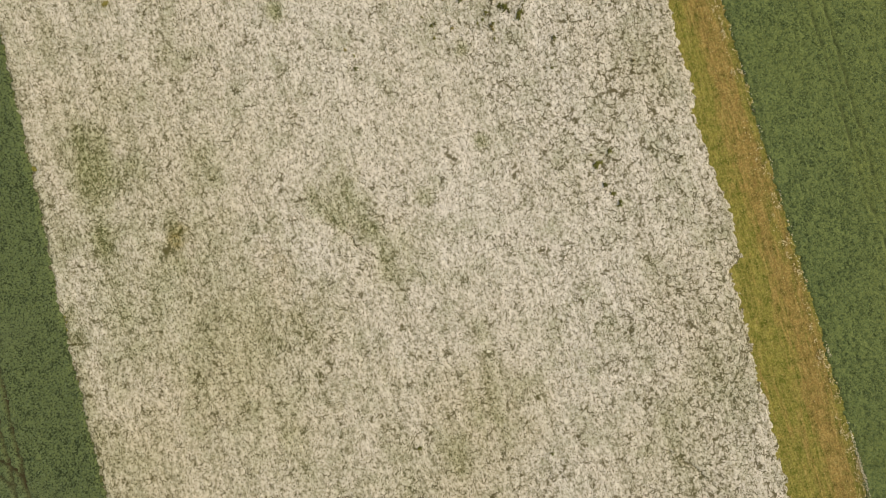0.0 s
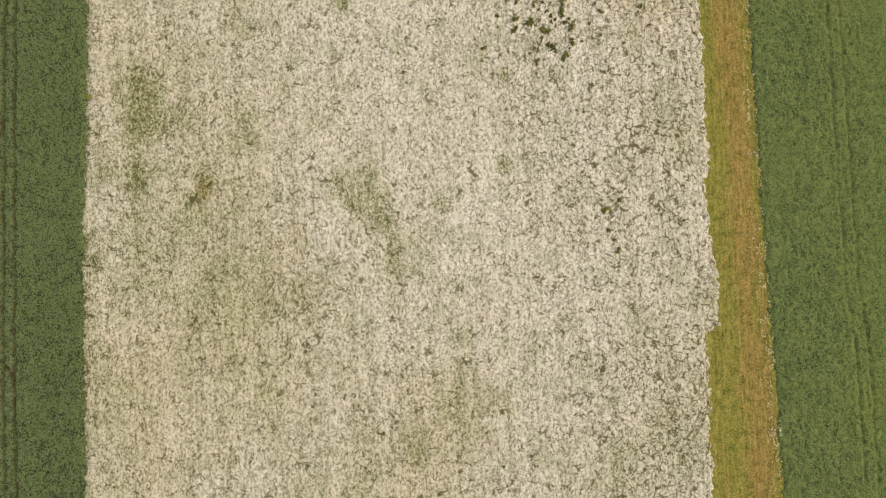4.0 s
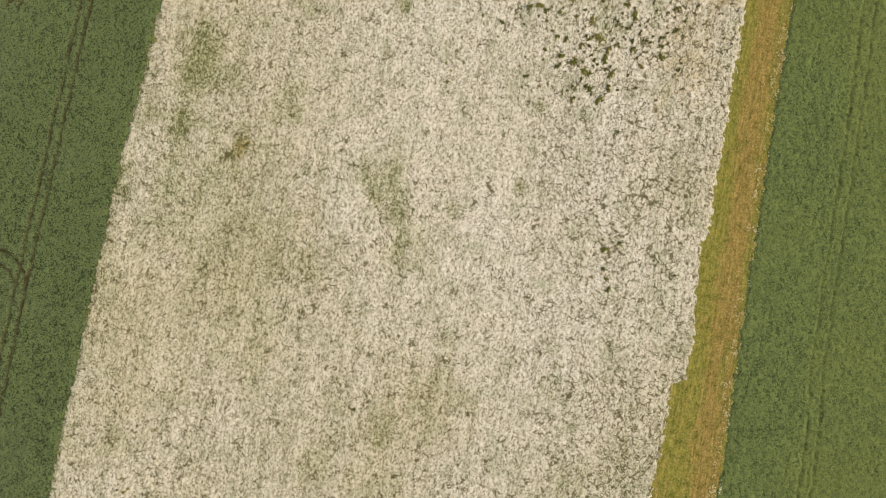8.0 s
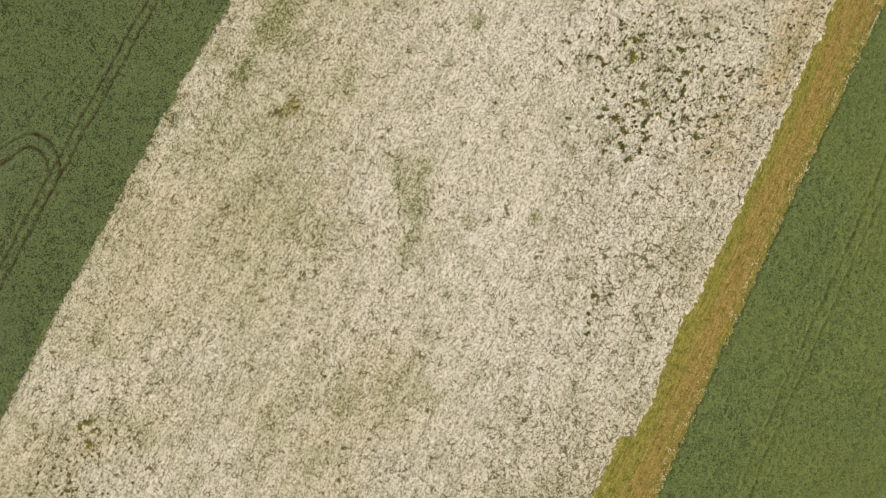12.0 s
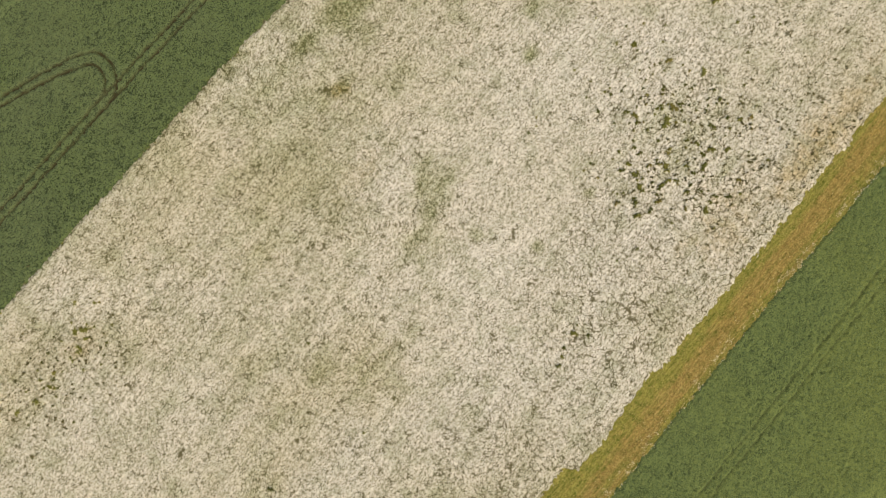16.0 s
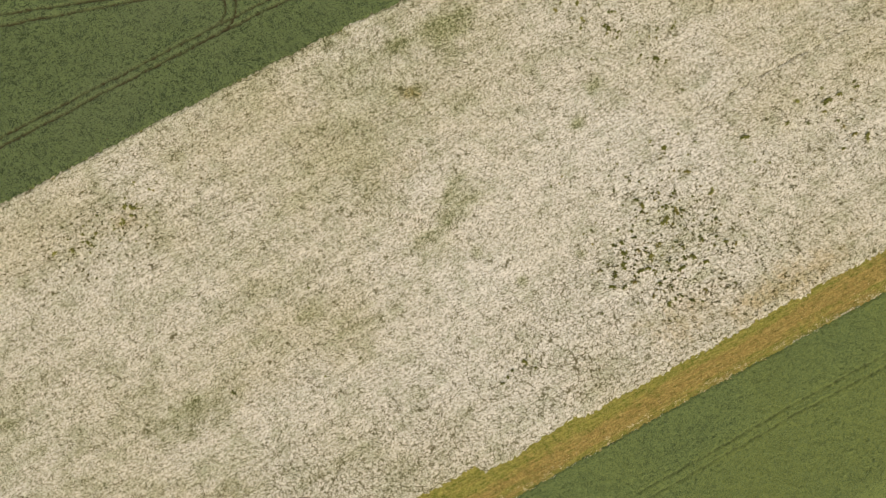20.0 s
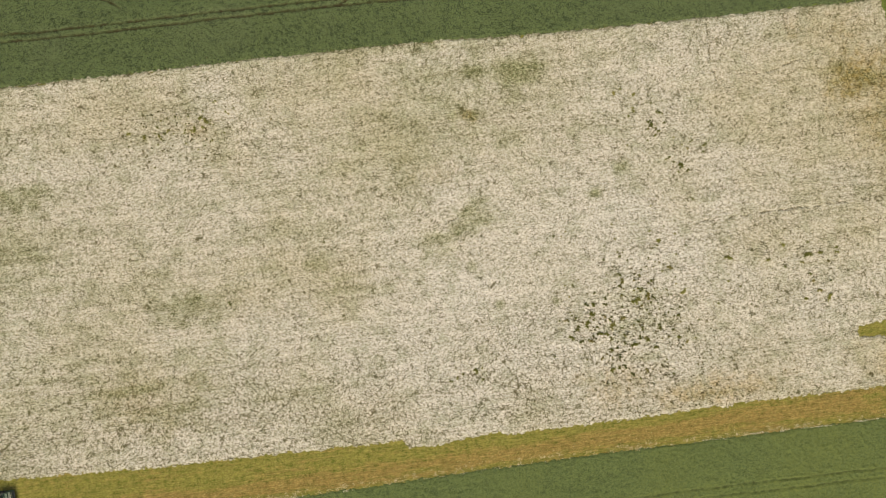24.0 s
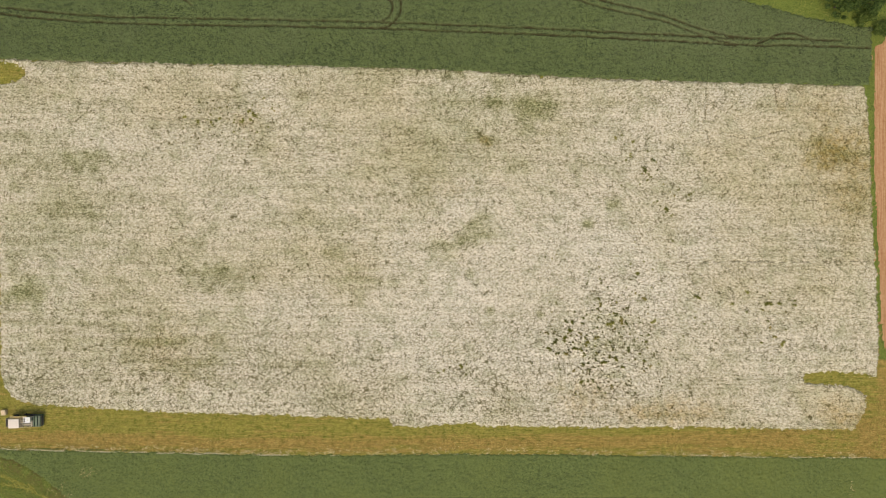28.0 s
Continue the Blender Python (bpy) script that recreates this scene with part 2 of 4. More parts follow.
# ---------------------------------------------------------------- field arithmetic
def lattice(x, y, size, seed):
    """Smooth value noise, 0 to 1, with cells of that size in metres."""
    tab = np.random.RandomState(seed).rand(256, 256)
    u, v = x / size + 1000, y / size + 1000
    i, j = np.floor(u).astype(int), np.floor(v).astype(int)
    a, b = u - i, v - j
    a, b = a * a * (3 - 2 * a), b * b * (3 - 2 * b)
    i, j, k, l = i % 256, j % 256, (i + 1) % 256, (j + 1) % 256
    return (tab[i, j] * (1 - a) + tab[k, j] * a) * (1 - b) + (tab[i, l] * (1 - a) + tab[k, l] * a) * b


def cracks(x, y, size, seed):
    """Distance between the two nearest seeds of a jittered grid: near 0 along the joints between clumps."""
    tab = np.random.RandomState(seed).rand(128, 128, 2)
    u, v = x / size + 500, y / size + 500
    i, j = np.floor(u).astype(int), np.floor(v).astype(int)
    best, second = np.full(x.shape, 9.0), np.full(x.shape, 9.0)
    for di in (-1, 0, 1):
        for dj in (-1, 0, 1):
            p = tab[(i + di) % 128, (j + dj) % 128]
            d = np.hypot(i + di + p[..., 0] - u, j + dj + p[..., 1] - v)
            second = np.minimum(second, np.maximum(best, d))
            best = np.minimum(best, d)
    return (second - best) * size


def step(a, b, x):
    k = np.clip((x - a) / (b - a), 0, 1)
    return k * k * (3 - 2 * k)


def line_gap(x, y, pts):
    """Distance to a polyline."""
    best = np.full(x.shape, 1e9)
    for (ax, ay), (bx, by) in zip(pts, pts[1:]):
        k = np.clip(((x - ax) * (bx - ax) + (y - ay) * (by - ay)) / ((bx - ax) ** 2 + (by - ay) ** 2), 0, 1)
        best = np.minimum(best, np.hypot(x - ax - k * (bx - ax), y - ay - k * (by - ay)))
    return best


def curved(pts, n=3):
    """The polyline through pts, rounded into a curve."""
    out = []
    for k in range(len(pts) - 1):
        p0, p1, p2, p3 = (np.array(pts[min(max(j, 0), len(pts) - 1)]) for j in (k - 1, k, k + 1, k + 2))
        for t in np.arange(n) / n:
            out.append(tuple(0.5 * (2 * p1 + (p2 - p0) * t + (2 * p0 - 5 * p1 + 4 * p2 - p3) * t * t + (3 * p1 - p0 - 3 * p2 + p3) * t ** 3)))
    return out + [pts[-1]]


def north_edge(x):
    return np.interp(x, [-111, -83, -42, -2, 24.5, 63.6, 93.3], [44.6, 43.6, 42.5, 41.1, 39.2, 37.6, 36.6])


def strip_edge(x):
    return np.interp(x, [-111, -70, -42, -15, 25, 92], [-49.3, -49.7, -50.1, -49.6, -49.3, -49.4])


def ragged(x, y, seed):
    return 0.75 * (lattice(x, y, 0.33, seed + 2) - 0.5) + 0.45 * (lattice(x, y, 0.8, seed) - 0.5) + 0.40 * (lattice(x, y, 2.3, seed + 1) - 0.5)


def bloom_inside(x, y):
    """Signed distance in metres to the edge of the flowering crop, with its notch, its spur and its mown corner."""
    south = np.interp(x, [-111.4, -110.2, -108.4, -103, -90, -70, -42, -17.2, -16.0, -7.5, -5, 3, 5.5, 25, 60, 90.5],
                      [-30, -34.8, -37.1, -38.8, -39.4, -40.4, -41.1, -41.5, -43.3, -43.4, -42.9, -42.4, -43.2, -43.2, -43.1, -43.3])
    east = np.interp(y, [-44, -42.7, -40.2, -38.4, -36, -34.4, -33.4, -32.8, -31.6, -31.2, -26, -17, -2, 11, 30, 36.6],
                     [91.7, 92.0, 93.4, 94.4, 94.5, 94.0, 92.4, 90.0, 89.0, 96.5, 97.2, 96.9, 96.0, 95.2, 94.4, 93.3])
    d = np.minimum(np.minimum(north_edge(x) - y, y - south), np.minimum(x + 111.35, east - x))
    low = np.interp(x, [80, 84, 90, 98], [-32.2, -32.7, -33.2, -36])
    high = np.interp(x, [80, 84, 89, 93, 96], [-30.3, -30.2, -29.7, -30.4, -31.0])
    spur = np.minimum(np.minimum(x - 80.1, high - y), y - low)
    d = np.minimum(d, -spur)
    d = np.minimum(d, (np.hypot((x + 111.0) / 6.4, (y - 41.2) / 2.5) - 1) * 2.4)
    return d + ragged(x, y, 11)


def sheet(name, box, size, inside, shape, material, seed):
    """A canopy: a net of points over the box, kept where inside() is positive, lifted by shape(), which also returns its attributes."""
    x0, x1, y0, y1 = box
    rng = np.random.RandomState(seed)
    xs, ys = np.arange(x0, x1 + size, size), np.arange(y0, y1 + size, size)
    x, y = np.meshgrid(xs, ys)
    x = x + (rng.rand(*x.shape) - 0.5) * size * 0.6
    y = y + (rng.rand(*y.shape) - 0.5) * size * 0.6
    d = inside(x, y)
    z, attrs = shape(x, y, d)
    z = np.where(d > 0, z, 0.0)
    near = d > -size * 0.2
    keep = near[:-1, :-1] | near[1:, :-1] | near[:-1, 1:] | near[1:, 1:]
    n = np.arange(x.size).reshape(x.shape)
    quads = np.stack([n[:-1, :-1][keep], n[:-1, 1:][keep], n[1:, 1:][keep], n[1:, :-1][keep]], 1)
    used, flat = np.unique(quads, return_inverse=True)
    co = np.stack([x.ravel()[used], y.ravel()[used], z.ravel()[used]], 1)
    return filled(name, co, flat.reshape(-1), 4, {k: v.ravel()[used] for k, v in attrs.items()}, material)


def filled(name, co, corners, sides, attrs, material):
    """A mesh object from arrays of points and of the corners of its faces, all with so many sides."""
    me = bpy.data.meshes.new(name)
    faces = len(corners) // sides
    me.vertices.add(len(co))
    me.vertices.foreach_set("co", np.ascontiguousarray(co, dtype=np.float32).ravel())
    me.loops.add(len(corners))
    me.loops.foreach_set("vertex_index", np.ascontiguousarray(corners, dtype=np.int32).ravel())
    me.polygons.add(faces)
    me.polygons.foreach_set("loop_start", np.arange(faces, dtype=np.int32) * sides)
    for key, value in attrs.items():
        me.attributes.new(key, "FLOAT", "POINT").data.foreach_set("value", np.ascontiguousarray(value, dtype=np.float32))
    me.materials.append(material)
    me.update(calc_edges=True)
    return new(name, me)


def flecks(name, x, y, z, size, tilt, rays, dome, attrs, material, seed, stretch=1.0):
    """Small domed, ragged heads or leaves, each a fan of triangles round its raised middle, at the places given."""
    rng = np.random.RandomState(seed)
    n = len(x)
    turn = rng.rand(n, 1) * 6.283
    ang = turn + np.arange(rays)[None] * 6.283 / rays + (rng.rand(n, rays) - 0.5) * 0.5
    rad = size[:, None] * (0.65 + 0.7 * rng.rand(n, rays))
    lx, ly = np.cos(ang - turn) * rad * stretch, np.sin(ang - turn) * rad / stretch
    px, py = lx * np.cos(turn) - ly * np.sin(turn), lx * np.sin(turn) + ly * np.cos(turn)
    slope = rng.randn(n, 2) * tilt
    pz = px * slope[:, :1] + py * slope[:, 1:]
    rim = np.stack([x[:, None] + px, y[:, None] + py, z[:, None] + pz], 2)
    mid = np.stack([x, y, z + dome * size], 1)[:, None]
    co = np.concatenate([mid, rim], 1).reshape(-1, 3)
    base = np.arange(n)[:, None, None] * (rays + 1)
    k = np.arange(rays)
    tri = np.stack([np.zeros(rays, int), k + 1, (k + 1) % rays + 1], 1)[None] + base
    return filled(name, co, tri.reshape(-1), 3, {key: np.repeat(v, rays + 1) for key, v in attrs.items()}, material)


# ---------------------------------------------------------------- the ground
def slab(name, x0, x1, y0, y1, z0, z1, material):
    bm = bmesh.new()
    bmesh.ops.create_cube(bm, size=1)
    bmesh.ops.scale(bm, vec=(x1 - x0, y1 - y0, z1 - z0), verts=bm.verts)
    bmesh.ops.translate(bm, vec=((x0 + x1) / 2, (y0 + y1) / 2, (z0 + z1) / 2), verts=bm.verts)
    me = bpy.data.meshes.new(name)
    bm.to_mesh(me)
    bm.free()
    me.materials.append(material)
    return new(name, me)


tagged(slab("ground", -2400, 2400, -2400, 2400, -1.0, -0.04, LAND), "flat green-brown farmland reaching to the horizon", "ground", kind="structure")


# Weedy and thin places in the flowering crop: centre, half-widths, strength.
THIN_WEST = [(-90.1, 19.9, 6.0, 2.4, 0.8), (-104.1, -11.9, 4.0, 2.7, 0.8), (-92.9, 8.4, 8.0, 4.7, 0.4), (-56.6, -7.8, 7.3, 2.9, 0.6),
             (-28.9, -1.7, 2.6, 2.2, 0.7), (-20.2, -24.2, 3.2, 1.6, 0.6), (-72.4, -23.4, 12.0, 3.4, 0.35), (-65.6, -30.8, 6.7, 4.0, 0.4),
             (-24.9, -6.4, 5.3, 2.4, 0.4), (-25.7, -14.0, 1.9, 1.9, 0.3), (-10.2, 18.0, 4.4, 4.0, 0.45), (-7.3, 10.0, 6.7, 4.4, 0.3), (-100, 2, 10, 6, 0.35), (-98, 21, 10, 5, 0.3), (-33, 8, 8, 5, 0.25), (-5, 20, 15, 9, 0.4), (0, 28, 10, 5, 0.3)]
THIN_EAST = [(16.2, 31.6, 5.0, 3.0, 0.85), (7.0, 33.8, 3.4, 2.4, 0.8), (5.6, 24.2, 3.4, 1.5, 0.8), (4.0, 3.4, 5.2, 3.0, 1.0), (-3.0, -2.6, 5.0, 2.9, 0.55),
             (2.2, -6.8, 1.4, 1.4, 0.9), (87.6, 21.2, 6.7, 2.4, 0.75), (83.1, 23.2, 4.0, 1.9, 0.6), (35.6, 9.5, 1.9, 1.3, 0.7), (29.7, 4.8, 1.2, 0.8, 0.9),
             (6.9, -15.9, 1.1, 0.8, 1.0), (18.8, -16.7, 1.1, 0.9, 0.9), (14.9, 26.8, 3.0, 2.2, 0.5), (72.8, -1.1, 3.3, 2.0, 0.4), (22, 25, 9, 3.5, 0.15), (0, 35.5, 11, 4.5, 0.45), (9, 38, 8, 2.5, 0.3), (-2.5, 15.5, 5, 2.5, 0.35), (91, 12, 5, 6, 0.3), (36, -23, 8, 6, 0.25)]
# Places where the crop has ripened to tan.
RIPE = [(-17, 20, 17, 17, 0.45), (79, 18, 20, 18, 0.8), (-30, -6, 14, 6, 0.6), (-75, 36, 25, 6, 0.4), (74, -3, 20, 10, 0.4), (88, -38, 7, 6, 1.0), (89, 20, 8, 13, 1.3)]


# Patches of rust-brown withered plants.
RUST = [(87.5, 22.0, 7.0, 5.0, 0.85), (89.5, 14, 6, 8, 0.5), (84, 31, 6, 4, 0.35), (74.5, 33, 1.5, 2.4, 0.5), (5.7, 24.2, 1.9, 1.2, 0.8), (22.8, -33.5, 2.2, 1.6, 0.3), (30.5, -36.5, 6, 4, 0.4),
        (48, -39.5, 12, 2.6, 0.65), (89, -40, 5, 3, 0.7), (-51, 29, 3, 2, 0.3), (-70, -27, 9, 7, 0.25), (-3, 13, 4, 2, 0.25)]


# Creases where the crop has parted or sowing passes meet.
CREASES = [[(48, -4.1), (64, -4.1), (95, -4.0)], [(62.4, 25.2), (66.3, 24.8), (69.5, 24.8), (72.7, 25.7), (76.2, 26.5)],
           [(2.8, 4.9), (1.4, 4.3), (-0.2, 3.3), (-2.3, 2.5), (-4.5, 1.8)], [(-105.6, -35.1), (-100.7, -31.7), (-95.8, -28.2)],
           [(-50.6, -38.1), (-46.5, -35.4), (-42.5, -32.0), (-37.0, -27.9)], [(-65.6, -28.1), (-63.5, -22.7), (-62.8, -18.6)],
           [(-3.5, 41.1), (-3.8, 39.6), (-4.3, 37.9)], [(57.3, 37.6), (57.1, 33.2), (56.9, 28.6), (58.1, 23.3)], [(73.2, 37.0), (73.1, 34.4), (74.0, 30.7)]]


def patches(x, y, rows, wobble):
    out = np.zeros(x.shape)
    for px, py, a, b, s in rows:
        r = np.hypot((x - px) / a, (y - py) / b) + wobble
        out = np.maximum(out, s * (1 - step(0.1, 1.9, r)))
    return out


def bloom_state(x, y):
    """How thin (weedy), how gappy and how ripe (tan) the flowering crop is at a place."""
    wob = 0.8 * (lattice(x, y, 1.3, 21) - 0.5) + 0.8 * (lattice(x, y, 4.5, 22) - 0.5)
    thin = patches(x, y, THIN_WEST + THIN_EAST, wob)
    rows = lattice(x, y * 9, 9.0, 25)                                   # sowing rows along x
    thin = thin + 0.24 * (rows - 0.5) * step(20, -15, y) + 0.16 * (rows - 0.5) + 0.30 * (lattice(x, y * 11, 26.0, 43) - 0.5) + 0.30 * (lattice(x, y, 2.2, 26) - 0.5) + 0.20 * (lattice(x, y, 11.0, 23) - 0.5)
    clean = 1 - step(0.4, 1.3, np.hypot((x - 15) / 55, (y + 12) / 27) + 0.5 * (lattice(x, y, 8.0, 45) - 0.5))   # the fullest bloom
    thin = thin - 0.16 * clean + 0.10 * step(-55, -95, x) + 0.25 * step(3.0, 0.4, north_edge(x) - y)
    coarse = 0.65 * step(-10, -32, y) * step(50, 8, x) * (0.30 + 0.70 * step(0.25, 0.75, lattice(x, y, 11, 27)))
    seam = cracks(x + 0.8 * lattice(x, y, 0.7, 28), y + 0.8 * lattice(x, y, 0.7, 29), 1.4, 30)
    gap = 0.40 * (1 - step(0.02, 0.12, seam)) * step(0.42, 0.66, lattice(x, y, 1.6, 31)) * coarse
    level = 0.80 - 0.17 * np.clip(thin, -0.4, 1) - 0.02 * coarse
    pit = np.maximum(step(level, level + 0.14, lattice(x, y, 0.27, 32)), 0.40 * step(level + 0.03, level + 0.15, lattice(x, y, 0.5, 36)))
    vein = (1 - step(0.02, 0.13, cracks(x + 0.9 * lattice(x, y, 1.1, 37), y + 0.9 * lattice(x, y, 1.1, 38), 0.8, 39))) * step(0.52, 0.74, lattice(x, y, 1.3, 40))
    gap = np.maximum(gap, np.maximum(0.55 * pit, 0.45 * vein))
    for c in CREASES:
        near = line_gap(x, y + 0.5 * (lattice(x, y, 1.2, 47) - 0.5), c)
        gap = np.maximum(gap, 1.3 * (1 - step(0.08, 0.26, near)) * step(0.3, 0.55, lattice(x, y, 0.9, 48)))
    tone = np.clip(0.9 * patches(x, y, RIPE, 1.3 * (lattice(x, y, 9.0, 34) - 0.5) + 0.9 * (lattice(x, y, 3.0, 44) - 0.5)) + 0.5 * (lattice(x, y, 12.0, 35) - 0.45) + 0.44 * (1 - clean), 0, 1)
    clump = np.clip(0.25 + coarse, 0, 1)
    rust = patches(x, y, RUST, wob) * (0.5 + 0.5 * step(0.3, 0.7, lattice(x, y, 0.6, 49)))
    return np.clip(thin, 0, 1), gap, tone, clump, rust


def bloom_shape(x, y, d):
    thin, gap, tone, clump, rust = bloom_state(x, y)
    gap = np.maximum(gap, 0.9 * (1 - step(0.0, 0.22, d)))                # edge stems, plus a shaded rim put in as colour
    z = 0.47 + 0.10 * (lattice(x, y, 2.6, 41) - 0.5) + 0.16 * (lattice(x, y, 0.45, 42) - 0.5) - 0.26 * gap - 0.08 * thin
    return np.maximum(z, 0.08) * (0.5 * step(-0.05, 0.15, d) + 0.5 * step(0.1, 0.5, d)), {"thin": thin, "gap": gap, "tone": tone, "clump": clump, "rust": rust}


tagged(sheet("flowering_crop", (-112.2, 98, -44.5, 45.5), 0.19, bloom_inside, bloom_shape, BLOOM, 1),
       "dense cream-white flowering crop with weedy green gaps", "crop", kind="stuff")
rng = np.random.RandomState(5)
fx, fy = rng.uniform(-111, 97.5, 110000), rng.uniform(-44, 45, 110000)
fd = bloom_inside(fx, fy)
ft, fg, fo, fc, fr = bloom_state(fx, fy)
ok = (fd > 0.3) & (rng.rand(len(fx)) > 0.05 + 0.35 * ft + 0.85 * fg + 0.3 * fc)
fx, fy, ft, fo, fr = fx[ok], fy[ok], ft[ok], fo[ok], fr[ok]
tagged(flecks("flower_heads", fx, fy, 0.49 - 0.08 * ft + rng.rand(len(fx)) * 0.10, 0.05 + 0.08 * rng.rand(len(fx)) ** 2, 0.35, 4, 0.25,
              {"tone": fo, "thin": ft, "rust": fr}, UMBEL, 6), "countless small cream-white flower heads above the crop", "flowers", kind="stuff")


# ---------------------------------------------------------------- mown strip
def mown_inside(x, y):
    d = np.minimum(y - strip_edge(x) + 0.70, north_edge(x) - 0.4 - y)
    d = np.minimum(d, np.minimum(x + 128, np.where(y < -24, 100.5, 60.0) - x))
    return np.minimum(d, 0.9 - bloom_inside(x, y)) + 0.5 * ragged(x, y, 51)


def mown_shape(x, y, d):
    run = (y - strip_edge(x)) / 8.0
    core = 0.27 + 0.16 * step(5, 60, x)
    brown = 0.02 + (0.85 + 0.25 * step(-10, -40, x)) * np.exp(-((run - core) / 0.22) ** 2) + 0.10 * step(5, 40, x) + 0.15 * step(10, 70, x) - 0.45 * step(0.50, 0.72, run) * step(-18, -12, x) * step(62, 45, x) + 0.30 * (lattice(x, y, 4.0, 52) - 0.5)
    lane = 0.45 + 0.6 * step(90, 94, x) * step(-40, -43, y) + 0.35 * step(96.3, 97.5, x) - 0.12 * step(94, 95, x) * step(-42, -39, y) * step(98, 96.5, x) - 0.50 * step(-36, -33, y) * step(96, 94, x)
    brown = np.where(x > 79, lane + 0.30 * (lattice(x, y, 2.0, 55) - 0.5), brown)
    brown = np.where((x < -104) & (y > 36), 0.0, brown)
    brown = np.where((x < -109.6) & (y < 36) & (y > -28), 0.40, brown)
    lines = 0.012 * np.sin(y * 7.0 + lattice(x, y, 3.0, 53) * 2)
    z = 0.07 + lines + 0.05 * (lattice(x, y, 0.4, 54) - 0.5)
    return np.maximum(z, 0.01), {"brown": brown}


tagged(sheet("mown_strip", (-128, 99, -51, 46), 0.25, mown_inside, mown_shape, STUBBLE, 2),
       "mown yellow-green and rust-brown stubble strip", "stubble", kind="stuff")


# ---------------------------------------------------------------- green crops with wheel tracks
TRACKS_LONG = [
    [(-135, 57.8), (-110.3, 55.4), (-104, 54.4), (-90, 53.2), (-83, 52.9), (-69.5, 52.3), (-42, 51.7), (-22, 51.0), (-5, 50.3), (11, 49.5), (31, 48.4), (49.5, 47.3), (61, 46.5), (70, 46.0), (77, 46.1), (94.7, 45.3)],
    [(-135, 59.2), (-110.3, 56.8), (-97, 55.4), (-83, 54.3), (-69.5, 53.9), (-42, 53.2), (-22, 52.5), (-5, 51.8), (11, 51.0), (31, 49.8), (49.5, 48.7), (63, 47.8), (77, 47.6), (88, 47.0)],
]
TRACKS_NORTH = TRACKS_LONG + [
    [(-60, 76), (-34, 66.3), (-25, 63.1), (-18, 60.4), (-14.6, 58.0), (-14.2, 55.0), (-15.7, 52.6), (-18.0, 51.2), (-24, 51.0)],
    [(-60, 73.5), (-34, 64.9), (-25, 61.7), (-19, 58.9), (-16.3, 57.0), (-16.4, 54.6), (-18.1, 52.9), (-21, 52.5), (-28, 52.7)],
    [(20, 59.2), (32.3, 55.6), (44, 52.8), (48.5, 51.5), (53.7, 49.6), (58.9, 47.6), (64, 46.5)],
    [(20, 60.8), (32.3, 57.2), (44, 54.2), (48.5, 52.8), (55, 50.4), (61.5, 48.6), (67, 47.8)],
    [(69, 46.6), (71, 47.4), (73.2, 48.5), (76.4, 48.9), (79.6, 48.0), (81.8, 46.7)],
    [(-72, 62), (-66.5, 58.6), (-64, 56.8)],
]
TRACKS_NORTH = TRACKS_NORTH[:2] + [curved(t) for t in TRACKS_NORTH[2:]]
TRACKS_SOUTH = [
    [(-90, -61.3), (-40, -61.3), (-21, -61.2), (-11, -60.4), (9, -60.2), (25, -60.1), (39, -59.6), (57, -59.9), (104, -60.3)],
    [(-90, -63.1), (-40, -63.1), (-21, -62.9), (-11, -62.1), (9, -61.9), (25, -61.8), (39, -61.4), (57, -61.8), (104, -62.3)],
]


def dryness(x, y):
    """Where the green crops turn yellowish."""
    south = 0.32 * step(-54, -66, y) + 0.35 * step(0, 80, x) + 0.7 * (lattice(x, y, 9.0, 65) * 0.8 + lattice(x, y, 3.0, 66) * 0.2 - 0.45)
    north = 0.40 * step(0, 85, x) + 1.0 * (lattice(x, y, 10.0, 67) * 0.8 + lattice(x, y, 3.0, 68) * 0.2 - 0.52)
    return np.clip(np.where(y < 0, south, north), 0, 1)


def grown(seed, tracks, depth, tall=0.55, worn=0.9, wide=1.0):
    def shape(x, y, d):
        rut, ridge = np.zeros(x.shape), np.zeros(x.shape)
        wander = 0.25 * (lattice(x, y, 3.0, seed) - 0.5) + 0.30 * (lattice(x, y, 0.5, seed + 5) - 0.5)
        for t in tracks:
            away = line_gap(x, y + wander, t)
            rut = np.maximum(rut, 1 - step(0.10 * wide, 0.33 * wide, away))
            ridge = np.maximum(ridge, np.exp(-((away - 0.50) / 0.2) ** 2))
        rut = rut * (0.55 + 0.45 * step(0.30, 0.55, lattice(x, y, 0.7, seed + 1)))
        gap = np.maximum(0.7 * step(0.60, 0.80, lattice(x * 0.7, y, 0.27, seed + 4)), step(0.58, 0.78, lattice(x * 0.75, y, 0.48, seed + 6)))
        z = tall + 0.12 * (lattice(x, y, 2.0, seed + 2) - 0.5) + 0.26 * (lattice(x, y, 0.30, seed + 3) - 0.5) - depth * rut + 0.05 * ridge - 0.13 * gap
        return np.maximum(z, 0.05) * step(-0.05, 0.3, d), {"bare": rut * worn, "gap": np.clip(gap, 0, 1), "dry": np.clip(dryness(x, y) + 0.25 * ridge, 0, 1)}
    return shape


def north_inside(x, y):
    top = np.interp(x, [-140, -40, 64, 72, 80, 96], [95, 82, 57.2, 54.8, 52.6, 49.6])
    return np.minimum(np.minimum(y - north_edge(x) - 0.1, top - y), np.minimum(np.interp(y, [36, 46, 60], [94.6, 95.0, 95.3]) - x, x + 140)) + ragged(x, y, 61)


